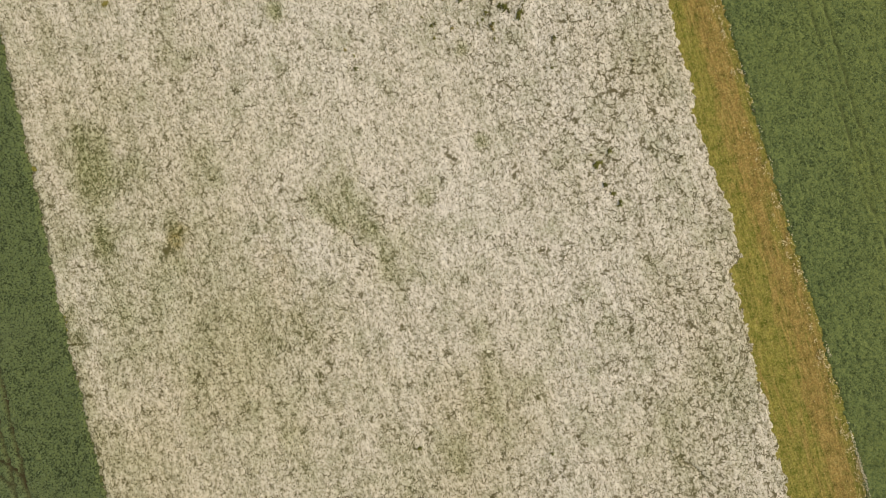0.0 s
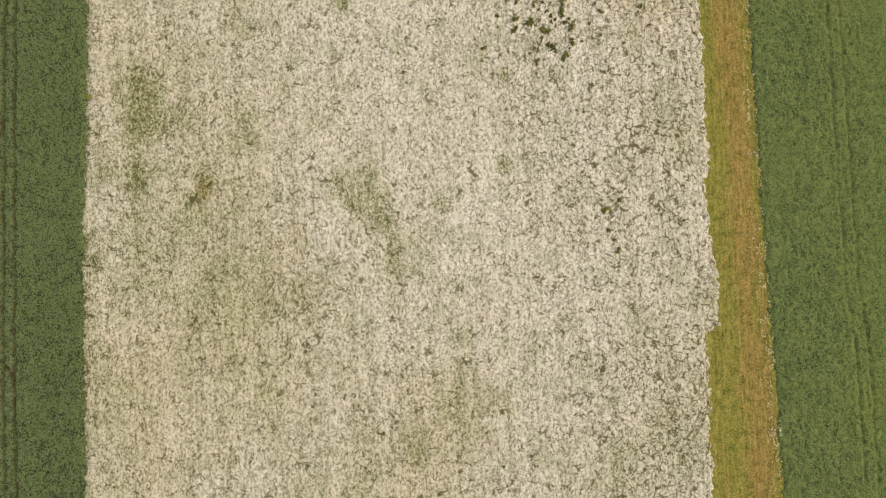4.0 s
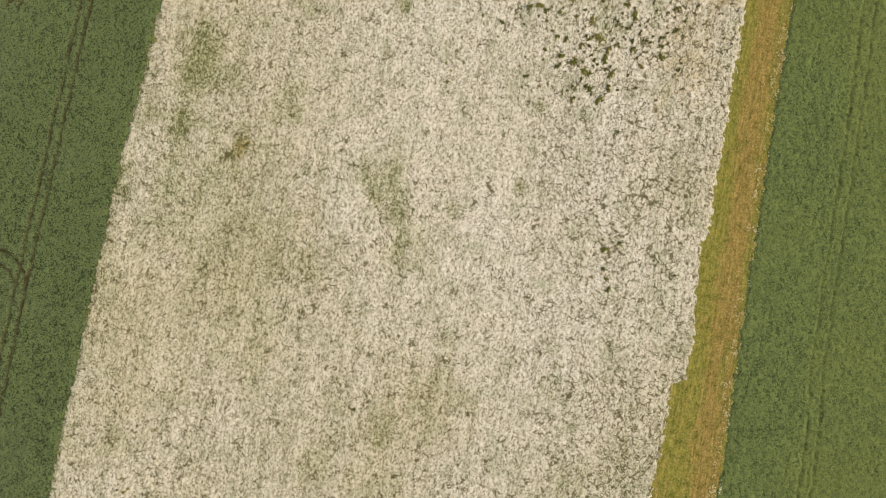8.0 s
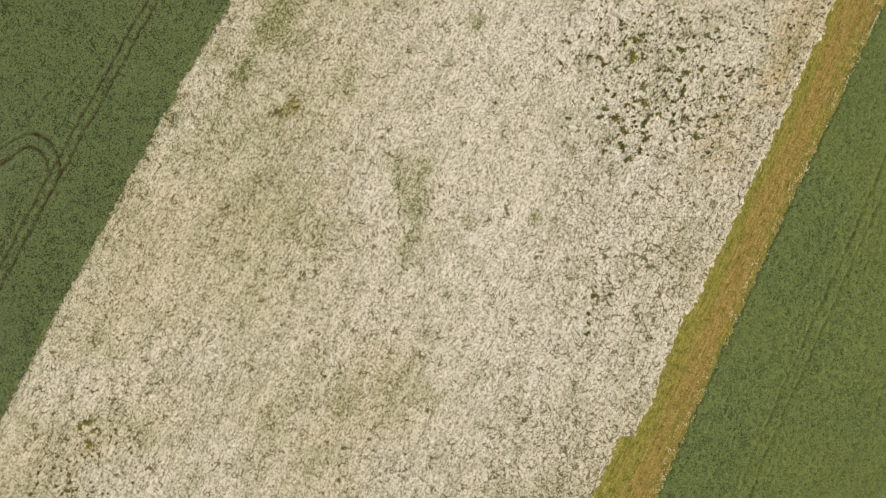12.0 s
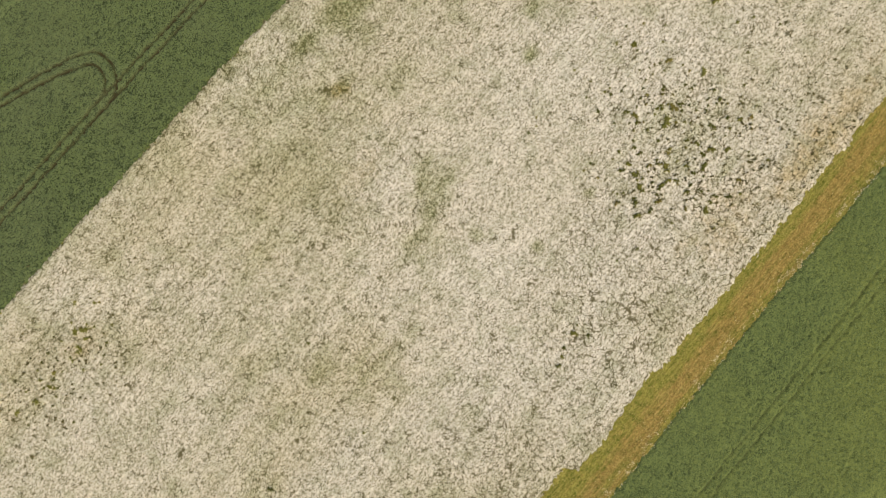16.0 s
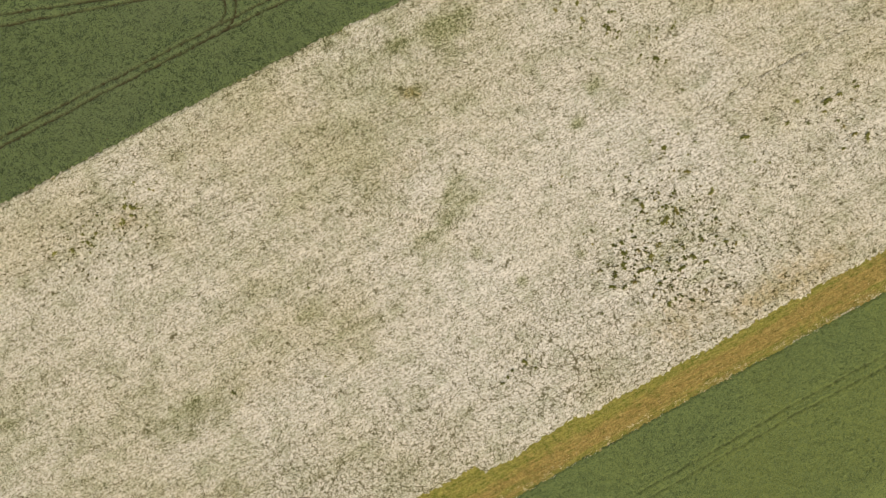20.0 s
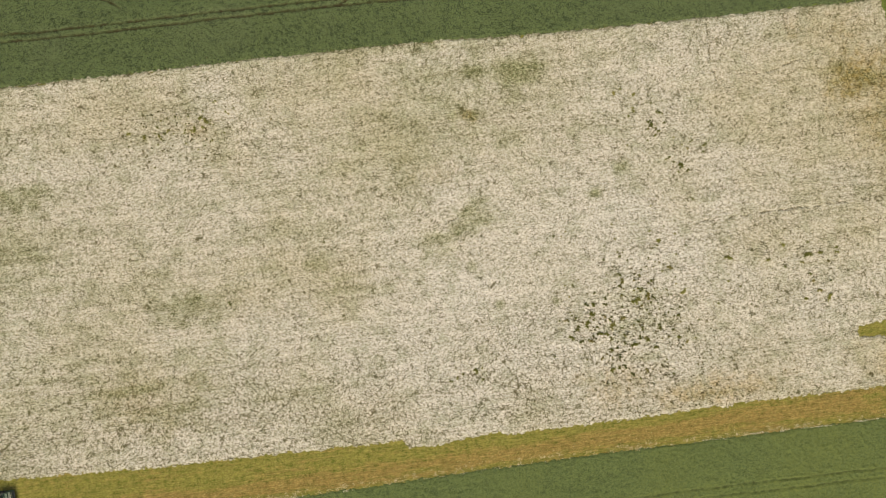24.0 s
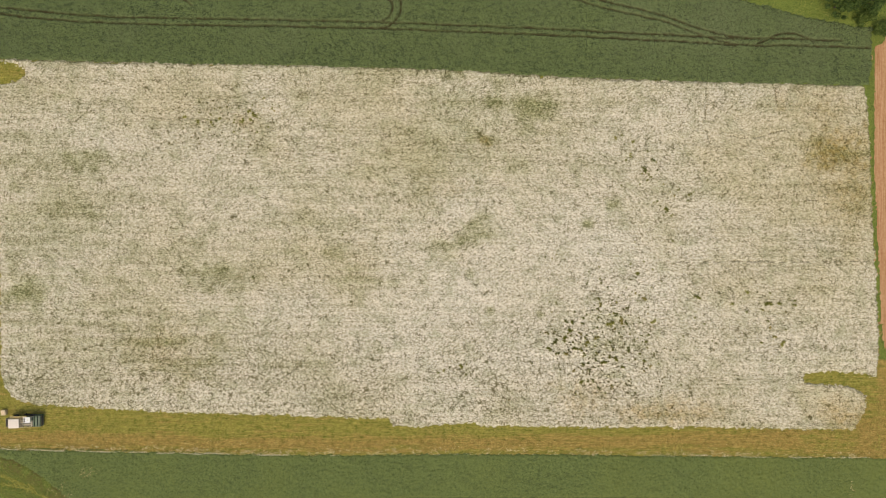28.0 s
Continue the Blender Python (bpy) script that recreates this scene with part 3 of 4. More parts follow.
def south_inside(x, y):
    corner = ((x + 93.4) * 0.62 + (y + 61.3) * 0.78) + 0.9 + 0.02 * (x + 100) ** 2 * (x < -100)
    return np.minimum(np.minimum(strip_edge(x) - 0.4 - y, y + 96), np.minimum(corner, 100.5 - x)) + 0.8 * ragged(x, y, 71)


def foliage(name, box, count, inside, tracks, material, seed, tall, label):
    r = np.random.RandomState(seed)
    x, y = r.uniform(box[0], box[1], count), r.uniform(box[2], box[3], count)
    d = inside(x, y)
    gap = np.full(x.shape, 1e9)
    for t in tracks:
        gap = np.minimum(gap, line_gap(x, y, t))
    ok = (d > 0.1) & (gap > 0.3)
    x, y = x[ok], y[ok]
    z = tall + 0.05 + 0.16 * r.rand(len(x))
    tagged(flecks(name, x, y, z, 0.055 + 0.065 * r.rand(len(x)), 0.6, 4, 0.25, {"dry": dryness(x, y)}, material, seed + 1, 1.35), label, "leaves", kind="stuff")


BOX_N, BOX_S = (-118, 96, 36, 84), (-112, 101, -92, -49)
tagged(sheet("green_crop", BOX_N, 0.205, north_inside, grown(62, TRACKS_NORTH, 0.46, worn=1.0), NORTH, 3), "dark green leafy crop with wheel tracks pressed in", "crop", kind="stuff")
foliage("crop_leaves", (-112, 96, 37, 72), 110000, north_inside, TRACKS_NORTH, LEAF_N, 63, 0.55, "dark green leaves of the neighbouring crop")
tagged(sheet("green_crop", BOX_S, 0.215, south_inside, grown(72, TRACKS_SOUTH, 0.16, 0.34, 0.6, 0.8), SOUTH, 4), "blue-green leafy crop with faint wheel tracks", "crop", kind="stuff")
foliage("crop_leaves", (-112, 101, -80, -49), 95000, south_inside, TRACKS_SOUTH, LEAF_S, 73, 0.34, "blue-green leaves with yellowish patches")

# ---------------------------------------------------------------- road and verges
def road_west(y):
    return np.interp(y, [-120, -30, -22, -2, 17, 46], [106.0, 99.6, 97.6, 96.5, 95.6, 95.5])


def road_end(x, y):
    return 46.6 + 0.9 * (x - 96.5) + 2.4 * (lattice(x, y, 1.8, 80) - 0.5)


def road_inside(x, y):
    return np.minimum(np.minimum(x - road_west(y), road_west(y) + 5.2 - x), road_end(x, y) + 0.4 - y) + 0.35 * ragged(x, y, 81)


def road_shape(x, y, d):
    return 0.012 + 0.03 * (lattice(x, y, 1.5, 82) - 0.3) - 0.04 * np.exp(-((x - road_west(y) - 1.7) / 0.4) ** 2) + 0.05, {}


tagged(sheet("road", (94, 108, -120, 120), 0.5, road_inside, road_shape, EARTH, 7), "bare reddish-brown earth road", "road", kind="structure")
TRACKS_VERGE = [[(-125, -56), (-112, -57), (-105, -60), (-99, -66)], [(-125, -58), (-113, -59), (-107, -62), (-102, -68)]]


def verge_east(x, y):
    return np.minimum(np.minimum(-0.3 - bloom_inside(x, y), -0.2 - north_inside(x, y)), np.minimum(np.where(y > road_end(x, y), 110.0, road_west(y) + 0.3) - x, np.minimum(y + 27, np.minimum(x - 40, 82 - y)))) + 0.3 * ragged(x, y, 83)


def verge_west(x, y):
    return np.minimum(np.minimum(-0.2 - south_inside(x, y), strip_edge(x) - y), np.minimum(-80 - x, 140 + x))


def turf(x, y, d):
    rut = np.zeros(x.shape)
    for t in TRACKS_VERGE:
        rut = np.maximum(rut, 1 - step(0.3, 0.9, line_gap(x, y, t)))
    return 0.10 + 0.10 * lattice(x, y, 0.6, 84) + 0.10 * lattice(x, y, 3.0, 85) - 0.06 * rut, {"bare": np.maximum(0.35 * rut, (0.75 * step(-4.5, -1.5, south_inside(x, y)) * step(0.25, 0.6, lattice(x, y, 2.5, 88))) * (y < -40)), "gap": 0.8 * step(0.7, 0.9, lattice(x, y, 0.4, 86)), "dry": np.clip(1.2 * lattice(x, y, 5.0, 87) - 0.6, 0, 0.5)}


tagged(sheet("grass_verge", (40, 108, -27, 82), 0.35, verge_east, turf, GRASS, 8), "rough bright green grass beside the earth road", "grass", kind="stuff")
tagged(sheet("grass_verge", (-130, -80, -80, -49), 0.35, verge_west, turf, GRASS, 9), "rough yellow-green grass corner with old wheel tracks", "grass", kind="stuff")


def strewn(name, x, y, z, size, material, seed, label, stretch=1.8, rays=4):
    tagged(flecks(name, x, y, z, size, 0.35, rays, 0.25, {}, material, seed, stretch), label, "plant litter", kind="stuff")


r = np.random.RandomState(91)
gx, gy = r.uniform(40, 106, 40000), r.uniform(-27, 75, 40000)
ok = verge_east(gx, gy) > 0.1
strewn("grass_tufts", gx[ok], gy[ok], 0.22 + 0.15 * r.rand(ok.sum()), 0.08 + 0.12 * r.rand(ok.sum()), BLADES, 92, "loose tufts of bright green verge grass")
gx, gy = r.uniform(-114, -84, 9000), r.uniform(-72, -50, 9000)
ok = verge_west(gx, gy) > 0.1
strewn("grass_tufts", gx[ok], gy[ok], 0.20 + 0.12 * r.rand(ok.sum()), 0.08 + 0.12 * r.rand(ok.sum()), BLADES, 93, "loose tufts of yellow-green verge grass")
gx, gy = r.uniform(-112, 98, 300000), r.uniform(-50, 45, 300000)
ok = (mown_inside(gx, gy) > 0.1) & (bloom_inside(gx, gy) < 0)
strewn("stubble_stalks", gx[ok], gy[ok], 0.08 + 0.05 * r.rand(ok.sum()), 0.04 + 0.06 * r.rand(ok.sum()), STRAW, 94, "short cut stalks and straw on the mown strip", 1.7)
# Uncut pale edge and dropped flowers between the mown strip and the green crop.
tx = r.uniform(-112, 96, 460)
tx = tx[r.rand(len(tx)) < np.where(tx < -24, 0.95, np.where(tx > 30, 0.75, 0.65)) * (0.45 + 0.55 * step(0.3, 0.6, lattice(tx, tx * 0, 5.0, 95)))]
ty = strip_edge(tx) + 0.25 + 0.32 * r.randn(len(tx)) + 0.6 * (lattice(tx, tx * 0, 3.0, 99) - 0.5)
many = r.randint(2, 16, len(tx))
gx = np.repeat(tx, many) + np.repeat(0.10 + 0.016 * many, many) * r.randn(many.sum())
gy = np.repeat(ty, many) + np.repeat(0.07 + 0.009 * many, many) * r.randn(many.sum())
strewn("pale_residue", gx, gy, 0.18 + 0.14 * r.rand(len(gx)), 0.045 + 0.07 * r.rand(len(gx)), HUSK, 97, "cream-white uncut flowers and chaff along the crop edge", 1.3, 5)
gx, gy = r.uniform(-108, 92, 700), r.uniform(0, 1, 700)
ux = r.uniform(-112, 96, 9000)
dense = np.where(ux < -30, 0.75, np.where(ux > 45, 0.45, 0.08)) * step(0.25, 0.55, lattice(ux, ux * 0, 2.0, 102))
ok = r.rand(len(ux)) < dense
strewn("uncut_flowers", ux[ok], strip_edge(ux[ok]) - 0.30 + 0.10 * r.randn(ok.sum()) + 0.4 * (lattice(ux[ok], ux[ok] * 0, 3.0, 103) - 0.5), 0.36 + 0.14 * r.rand(ok.sum()), 0.03 + 0.05 * r.rand(ok.sum()), PETAL, 104, "thin line of uncut cream flowers along the green crop", 1.2, 5)
for arc in ([(-114, -57.6), (-106.6, -58.6), (-100, -61.2), (-97, -63)], [(-114, -55.0), (-108.6, -57.0), (-103, -59.2)]):
    ax = r.uniform(arc[0][0], arc[-1][0], 420)
    ay = np.interp(ax, [p[0] for p in arc], [p[1] for p in arc]) + 0.28 * r.randn(420)
    strewn("grass_tufts", ax, ay, 0.24 + 0.1 * r.rand(420), 0.08 + 0.10 * r.rand(420), RANK, 105, "paler grass growing along an old curved wheel track")
tx, ty = 97.2 + 0.5 * r.randn(160), np.concatenate([-46.8 + 1.4 * r.randn(100), -40.0 + 4.0 * r.randn(60)])
strewn("grass_tufts", tx, ty, 0.14 + 0.10 * r.rand(160), 0.06 + 0.08 * r.rand(160), RANK, 101, "yellow-green grass tufts beside the bare lane")
tx = np.concatenate([-90.0 + 1.3 * r.randn(45), 91.0 + 0.35 * r.randn(22), -96.0 + 1.6 * r.randn(30)])
ty = np.concatenate([-55.0 + 0.7 * r.randn(45), -57.0 + 1.0 * r.randn(22), -59.5 + 1.2 * r.randn(30)])
strewn("pale_tufts", tx, ty, 0.50 + 0.1 * r.rand(len(tx)), 0.05 + 0.08 * r.rand(len(tx)), HUSK, 100, "pale cream flowering tufts in the green crop", 1.4, 5)
strewn("scattered_chaff", gx, strip_edge(gx) + 0.5 + 2.6 * gy ** 2.5, np.full(700, 0.16), 0.03 + 0.05 * r.rand(700), HUSK, 98, "scattered cream chaff on the stubble", 1.2, 5)


# ---------------------------------------------------------------- weeds standing in the flowering crop
def weed_mesh(name, leaves, stems, seed, material):
    """A bushy weed about a metre across: whorls of bent, pointed leaves round one stem or several."""
    rr = random.Random(seed)
    bm = bmesh.new()
    for n in range(stems):
        at = Vector((0, 0, 0)) if n == 0 else Vector((0.42 * math.cos(n * 2.3 + seed), 0.42 * math.sin(n * 2.3 + seed), 0))
        for k in range(leaves):
            a, up = k * 2.4 + rr.uniform(-0.4, 0.4), k / leaves
            reach, wide, z0 = rr.uniform(0.20, 0.75) * (1.1 - 0.5 * up), rr.uniform(0.06, 0.12), 0.36 + 0.46 * up
            m = Matrix.Translation(at + Vector((rr.uniform(-0.1, 0.1), rr.uniform(-0.1, 0.1), z0))) @ Matrix.Rotation(a, 4, "Z")
            rows = []
            for t, w, h in ((0.0, 0.25, 0.0), (0.4, 1.0, 0.12), (1.0, 0.08, -0.04)):
                rows.append([bm.verts.new(m @ Vector((reach * t, s * wide * w, h + (0.03 if s == 0 else 0)))) for s in (-1, 0, 1)])
            for p, q in zip(rows, rows[1:]):
                for i in (0, 1):
                    bm.faces.new((p[i], q[i], q[i + 1], p[i + 1]))
        stem = [[bm.verts.new(at + Vector((0.03 * math.cos(k * 2.1), 0.03 * math.sin(k * 2.1), z))) for k in range(3)] for z in (0.0, 0.85)]
        for k in range(3):
            bm.faces.new((stem[0][k], stem[0][(k + 1) % 3], stem[1][(k + 1) % 3], stem[1][k]))
    me = bpy.data.meshes.new(name)
    bm.to_mesh(me)
    bm.free()
    me.materials.append(material)
    return me


WEED_KINDS = [[weed_mesh("weed", n, stems, 200 + n, WEED) for n in (11, 13, 15)] for stems in (1, 2, 3)]
OLIVE_KINDS = [[weed_mesh("weed", n, stems, 300 + n, OLIVE) for n in (12, 15)] for stems in (1, 2, 3)]
weed_rng = random.Random(17)


def weeds(rows, olive=0.0, grow=1.0, group="weeds in the flowering crop"):
    """Weeds at x, y and of that width in metres; wide ones are a few plants grown together."""
    for x, y, wide in rows:
        light = weed_rng.random() < olive
        stems = 0 if wide < 0.7 else 1 if wide < 1.1 else 2
        ob = new("weed", weed_rng.choice((OLIVE_KINDS if light else WEED_KINDS)[stems]))
        sc = grow * (0.50 + 0.42 * wide) * weed_rng.uniform(0.8, 1.2)
        ob.matrix_basis = Matrix.LocRotScale((x, y, 0), Euler((0, 0, weed_rng.uniform(0, 6.28))), (sc, sc * weed_rng.uniform(0.7, 1.1), 1.0 + 0.08 * wide))
        size = ("small ", "", "large spreading ")[stems]
        tagged(ob, size + ("olive-yellow weed standing in pale flowers" if light else "dark olive-green weed standing in pale flowers"), "weed", group)


weeds([(41.4, -6.8, 0.85), (42.9, -12.7, 1.25), (38.7, -14.9, 0.85), (36.9, -12.5, 0.55), (29.6, -9.2, 0.85), (30.0, -6.5, 0.55),
       (32.4, -5.4, 0.55), (32.4, -13.0, 0.85), (32.8, -14.2, 1.25), (31.9, -15.2, 0.85), (28.7, -17.3, 0.85), (36.3, -16.8, 0.85),
       (37.6, -18.2, 1.25), (38.7, -18.5, 0.85), (42.0, -21.4, 0.85), (43.2, -22.9, 0.85), (43.9, -21.3, 0.55), (40.6, -22.4, 0.55),
       (44.6, -10.1, 0.55), (24.6, -18.2, 1.25), (26.2, -18.6, 0.85), (25.5, -20.4, 1.25), (28.4, -18.6, 0.85), (28.1, -21.0, 0.85),
       (29.5, -21.4, 0.55), (29.5, -23.2, 1.25), (32.1, -21.9, 0.85), (35.1, -23.1, 0.85)])
weeds([(35.5, -24.4, 0.85), (39.3, -24.8, 1.25), (42.0, -25.7, 0.85), (36.4, -26.9, 1.25), (37.9, -28.8, 1.25), (31.7, -25.4, 0.85),
       (33.4, -27.7, 1.25), (31.7, -27.3, 0.85), (34.9, -26.2, 0.85), (24.3, -22.2, 1.25), (26.4, -23.1, 0.85), (26.6, -24.5, 1.25),
       (28.1, -24.8, 0.85), (28.9, -25.7, 0.85), (22.3, -23.0, 1.25), (19.9, -20.9, 0.85), (20.7, -24.5, 1.25), (22.5, -25.8, 0.85),
       (24.9, -25.9, 0.85), (28.5, -28.1, 0.85), (30.0, -28.0, 0.85), (30.2, -29.9, 0.85), (28.6, -29.8, 0.55), (31.1, -32.3, 0.85),
       (29.8, -32.0, 0.85), (28.2, -32.4, 1.25), (26.4, -29.9, 0.85), (32.2, -33.7, 0.85), (35.5, -33.5, 0.85), (33.9, -34.9, 0.55),
       (42.8, -27.3, 0.85), (44.5, -28.4, 0.85)], 0.05)
weeds([(22.1, -20.7, 0.55), (21.4, -20.1, 0.55), (39.4, -27.3, 0.55), (37.4, -21.7, 0.55), (34.0, -13.6, 0.55), (29.7, -12.5, 0.55),
       (46.9, -8.8, 0.55), (44.8, -5.9, 0.55), (41.6, -17.2, 0.55), (30.8, -15.5, 0.55), (26.6, -16.1, 0.85), (39.6, -21.2, 0.55),
       (39.5, -19.8, 0.55), (43.6, -24.3, 0.55), (47.6, -24.4, 0.55)])
weeds([(36.2, 24.6, 0.85), (37.6, 25.4, 0.55), (38.6, 19.7, 0.85), (45.0, 19.5, 0.85), (43.5, 14.8, 0.85), (37.6, 13.7, 0.55),
       (45.9, 10.0, 0.85), (53.2, 11.5, 0.85), (52.8, 10.2, 0.55), (49.2, 6.6, 0.85), (47.3, 6.7, 0.55), (49.5, 0.7, 0.55),
       (41.5, -6.9, 0.85), (43.0, 17.4, 1.25), (44.2, 15.6, 0.85), (39.6, 20.6, 0.85), (48.0, 8.2, 1.25), (41.8, 14.0, 0.55), (50.6, 12.6, 0.85), (40.3, 24.0, 0.85)], 0.05, 1.1)
weeds([(55.1, -12.3, 1.25), (71.4, -13.8, 1.25), (73.9, -13.8, 0.85), (77.3, -14.2, 0.85), (77.5, -13.2, 0.55), (66.9, -11.3, 0.85),
       (74.7, -23.1, 1.25), (70.1, -23.0, 0.85), (72.8, -21.6, 0.85), (72.0, -19.4, 0.55), (75.5, -19.9, 0.55), (71.6, -18.0, 0.55),
       (63.5, -13.9, 0.85), (66.6, -15.8, 0.55), (70.3, -15.4, 0.85), (71.8, -11.4, 0.55), (56.9, -18.7, 0.55)], 0.25, 1.3)
weeds([(0.1, -28.8, 1.25), (1.4, -28.4, 0.55), (-4.0, -29.7, 0.85), (-5.6, -30.3, 0.85), (-2.6, -29.1, 0.85), (1.2, -30.8, 0.55),
       (-49.3, -8.1, 0.85), (-33.2, -13.5, 0.55), (-28.0, 2.2, 0.55)])
weeds([(-50.5, 31.4, 0.85), (-50.1, 29.6, 0.85), (-51.7, 29.3, 1.25), (-51.5, 25.0, 0.55), (-59.5, 28.9, 0.85), (-59.5, 30.8, 0.55),
       (-59.9, 27.2, 0.55), (-66.0, 30.3, 0.85), (-47.0, 34.4, 0.55), (-44.8, 32.1, 0.55), (-49.2, 30.6, 1.25), (-62.6, 29.4, 0.85), (-57.3, 30.0, 0.85)], 0.9, 1.0)
weeds([(45.1, -18.3, 1.25), (35.0, -18.9, 1.9)], 1.0)
# Small weeds strewn thinly between the larger ones.
def strewn_rows(cx, cy, rx, ry, count):
    return [(cx + rx * weed_rng.gauss(0, 0.5), max(cy + ry * weed_rng.gauss(0, 0.5), -42), weed_rng.choice((0.3, 0.4, 0.55))) for _ in range(count)]


for spot in ((35, -20, 18, 17, 90), (45, 12, 10, 12, 14), (-58, 29, 10, 4, 22), (-48, 31, 4, 5, 8)):
    weeds(strewn_rows(*spot), 0.25 if spot[0] > 0 else 0.6)


def weed_cover(rows, label):
    """Weeds too many and too small to tell apart, as one mesh."""
    bm = bmesh.new()
    for x, y, wide in rows:
        sc = (0.42 + 0.36 * wide) * weed_rng.uniform(0.7, 1.2)
        bit = weed_rng.choice(WEED_KINDS[0]).copy()
        bit.transform(Matrix.LocRotScale((x, y, 0), Euler((0, 0, weed_rng.uniform(0, 6.28))), (sc, sc * weed_rng.uniform(0.7, 1.1), 1.05)))
        bm.from_mesh(bit)
        bpy.data.meshes.remove(bit)
    me = bpy.data.meshes.new("small_weeds")
    bm.to_mesh(me)
    bm.free()
    me.materials.append(WEED_MIX)
    tagged(new("small_weeds", me), label, "weeds", kind="stuff")


WEED_MIX = leaf_material("mixed_small_weeds", (0.105, 0.100, 0.038), (0.175, 0.155, 0.060), (0.26, 0.185, 0.078), 0.1)
weed_cover(strewn_rows(46, -35, 27, 10, 130) + strewn_rows(36, -28, 13, 11, 80) + strewn_rows(33, -21, 15, 11, 70) + strewn_rows(70, -18, 20, 12, 34), "scattered small olive and rust-brown weeds among pale flowers")
weed_cover(strewn_rows(-56, 28, 24, 9, 90), "small dark weeds strewn thinly among pale flowers")


# ---------------------------------------------------------------- machine, crate and trees
def part(name, bm, material, parent, label="", smooth=False):
    me = bpy.data.meshes.new(name)
    bm.to_mesh(me)
    bm.free()
    me.materials.append(material)
    if smooth:
        me.polygons.foreach_set("use_smooth", [True] * len(me.polygons))
    ob = new(name, me)
    ob.parent = parent
    return tagged(ob, label) if label else ob


def box(x0, x1, y0, y1, z0, z1, bevel=0.02):
    bm = bmesh.new()
    bmesh.ops.create_cube(bm, size=1)
    bmesh.ops.scale(bm, vec=(x1 - x0, y1 - y0, z1 - z0), verts=bm.verts)
    bmesh.ops.translate(bm, vec=((x0 + x1) / 2, (y0 + y1) / 2, (z0 + z1) / 2), verts=bm.verts)
    if bevel:
        bmesh.ops.bevel(bm, geom=bm.edges[:], offset=bevel, segments=2, affect="EDGES", profile=0.5)
    return bm


def rod(a, b, radius, sides=10, end=None):
    """A bar or tube from a to b."""
    a, b = Vector(a), Vector(b)
    bm = bmesh.new()
    bmesh.ops.create_cone(bm, cap_ends=True, segments=sides, radius1=radius, radius2=radius if end is None else end, depth=(b - a).length)
    bm.transform(Matrix.Translation((a + b) / 2) @ (b - a).to_track_quat("Z", "Y").to_matrix().to_4x4())
    return bm


def joined(*pieces):
    bm = pieces[0]
    for p in pieces[1:]:
        me = bpy.data.meshes.new("piece")
        p.to_mesh(me)
        p.free()
        bm.from_mesh(me)
        bpy.data.meshes.remove(me)
    return bm


TEAL = two_tone("worn_teal_paint", (0.068, 0.108, 0.066), (0.122, 0.170, 0.108), 3.0, 0.45, 0.5)
CREAMP = two_tone("cream_painted_steel", (0.54, 0.46, 0.35), (0.66, 0.57, 0.45), 2.0, 0.5, 0.4)
WHITEP = two_tone("white_painted_roof", (0.72, 0.72, 0.70), (0.82, 0.82, 0.80), 2.0, 0.45, 0.4)
TARP = two_tone("dusty_pink_grey_tarpaulin", (0.64, 0.57, 0.50), (0.75, 0.67, 0.60), 1.5, 0.85, 0.2, bump=0.4)
STEEL = two_tone("dull_steel", (0.17, 0.155, 0.125), (0.30, 0.27, 0.22), 4.0, 0.6, 0.4, 0.3)
BLACK = two_tone("black_rubber", (0.028, 0.026, 0.022), (0.060, 0.054, 0.045), 6.0, 0.85, 0.2)
OCHRE = two_tone("ochre_conveyor", (0.50, 0.40, 0.16), (0.62, 0.52, 0.27), 3.0, 0.7, 0.3)
WOOD = two_tone("pale_crate_wood", (0.60, 0.47, 0.30), (0.72, 0.58, 0.40), 5.0, 0.8, 0.2)
BARK = two_tone("grey_brown_bark", (0.07, 0.055, 0.04), (0.14, 0.11, 0.08), 5.0, 0.95, 0.1, bump=0.8)
CROWN = leaf_material("tree_leaves", (0.028, 0.050, 0.013), (0.058, 0.095, 0.022), (0.105, 0.145, 0.036))
BUSH = leaf_material("bush_leaves", (0.045, 0.075, 0.015), (0.085, 0.125, 0.028), (0.14, 0.175, 0.045))
GLASS = bpy.data.materials.new("cab_glass")
GLASS.use_nodes = True
gb = GLASS.node_tree.nodes["Principled BSDF"]
gb.inputs["Base Color"].default_value, gb.inputs["Roughness"].default_value, gb.inputs["Transmission Weight"].default_value = (0.55, 0.62, 0.6, 1), 0.05, 0.9


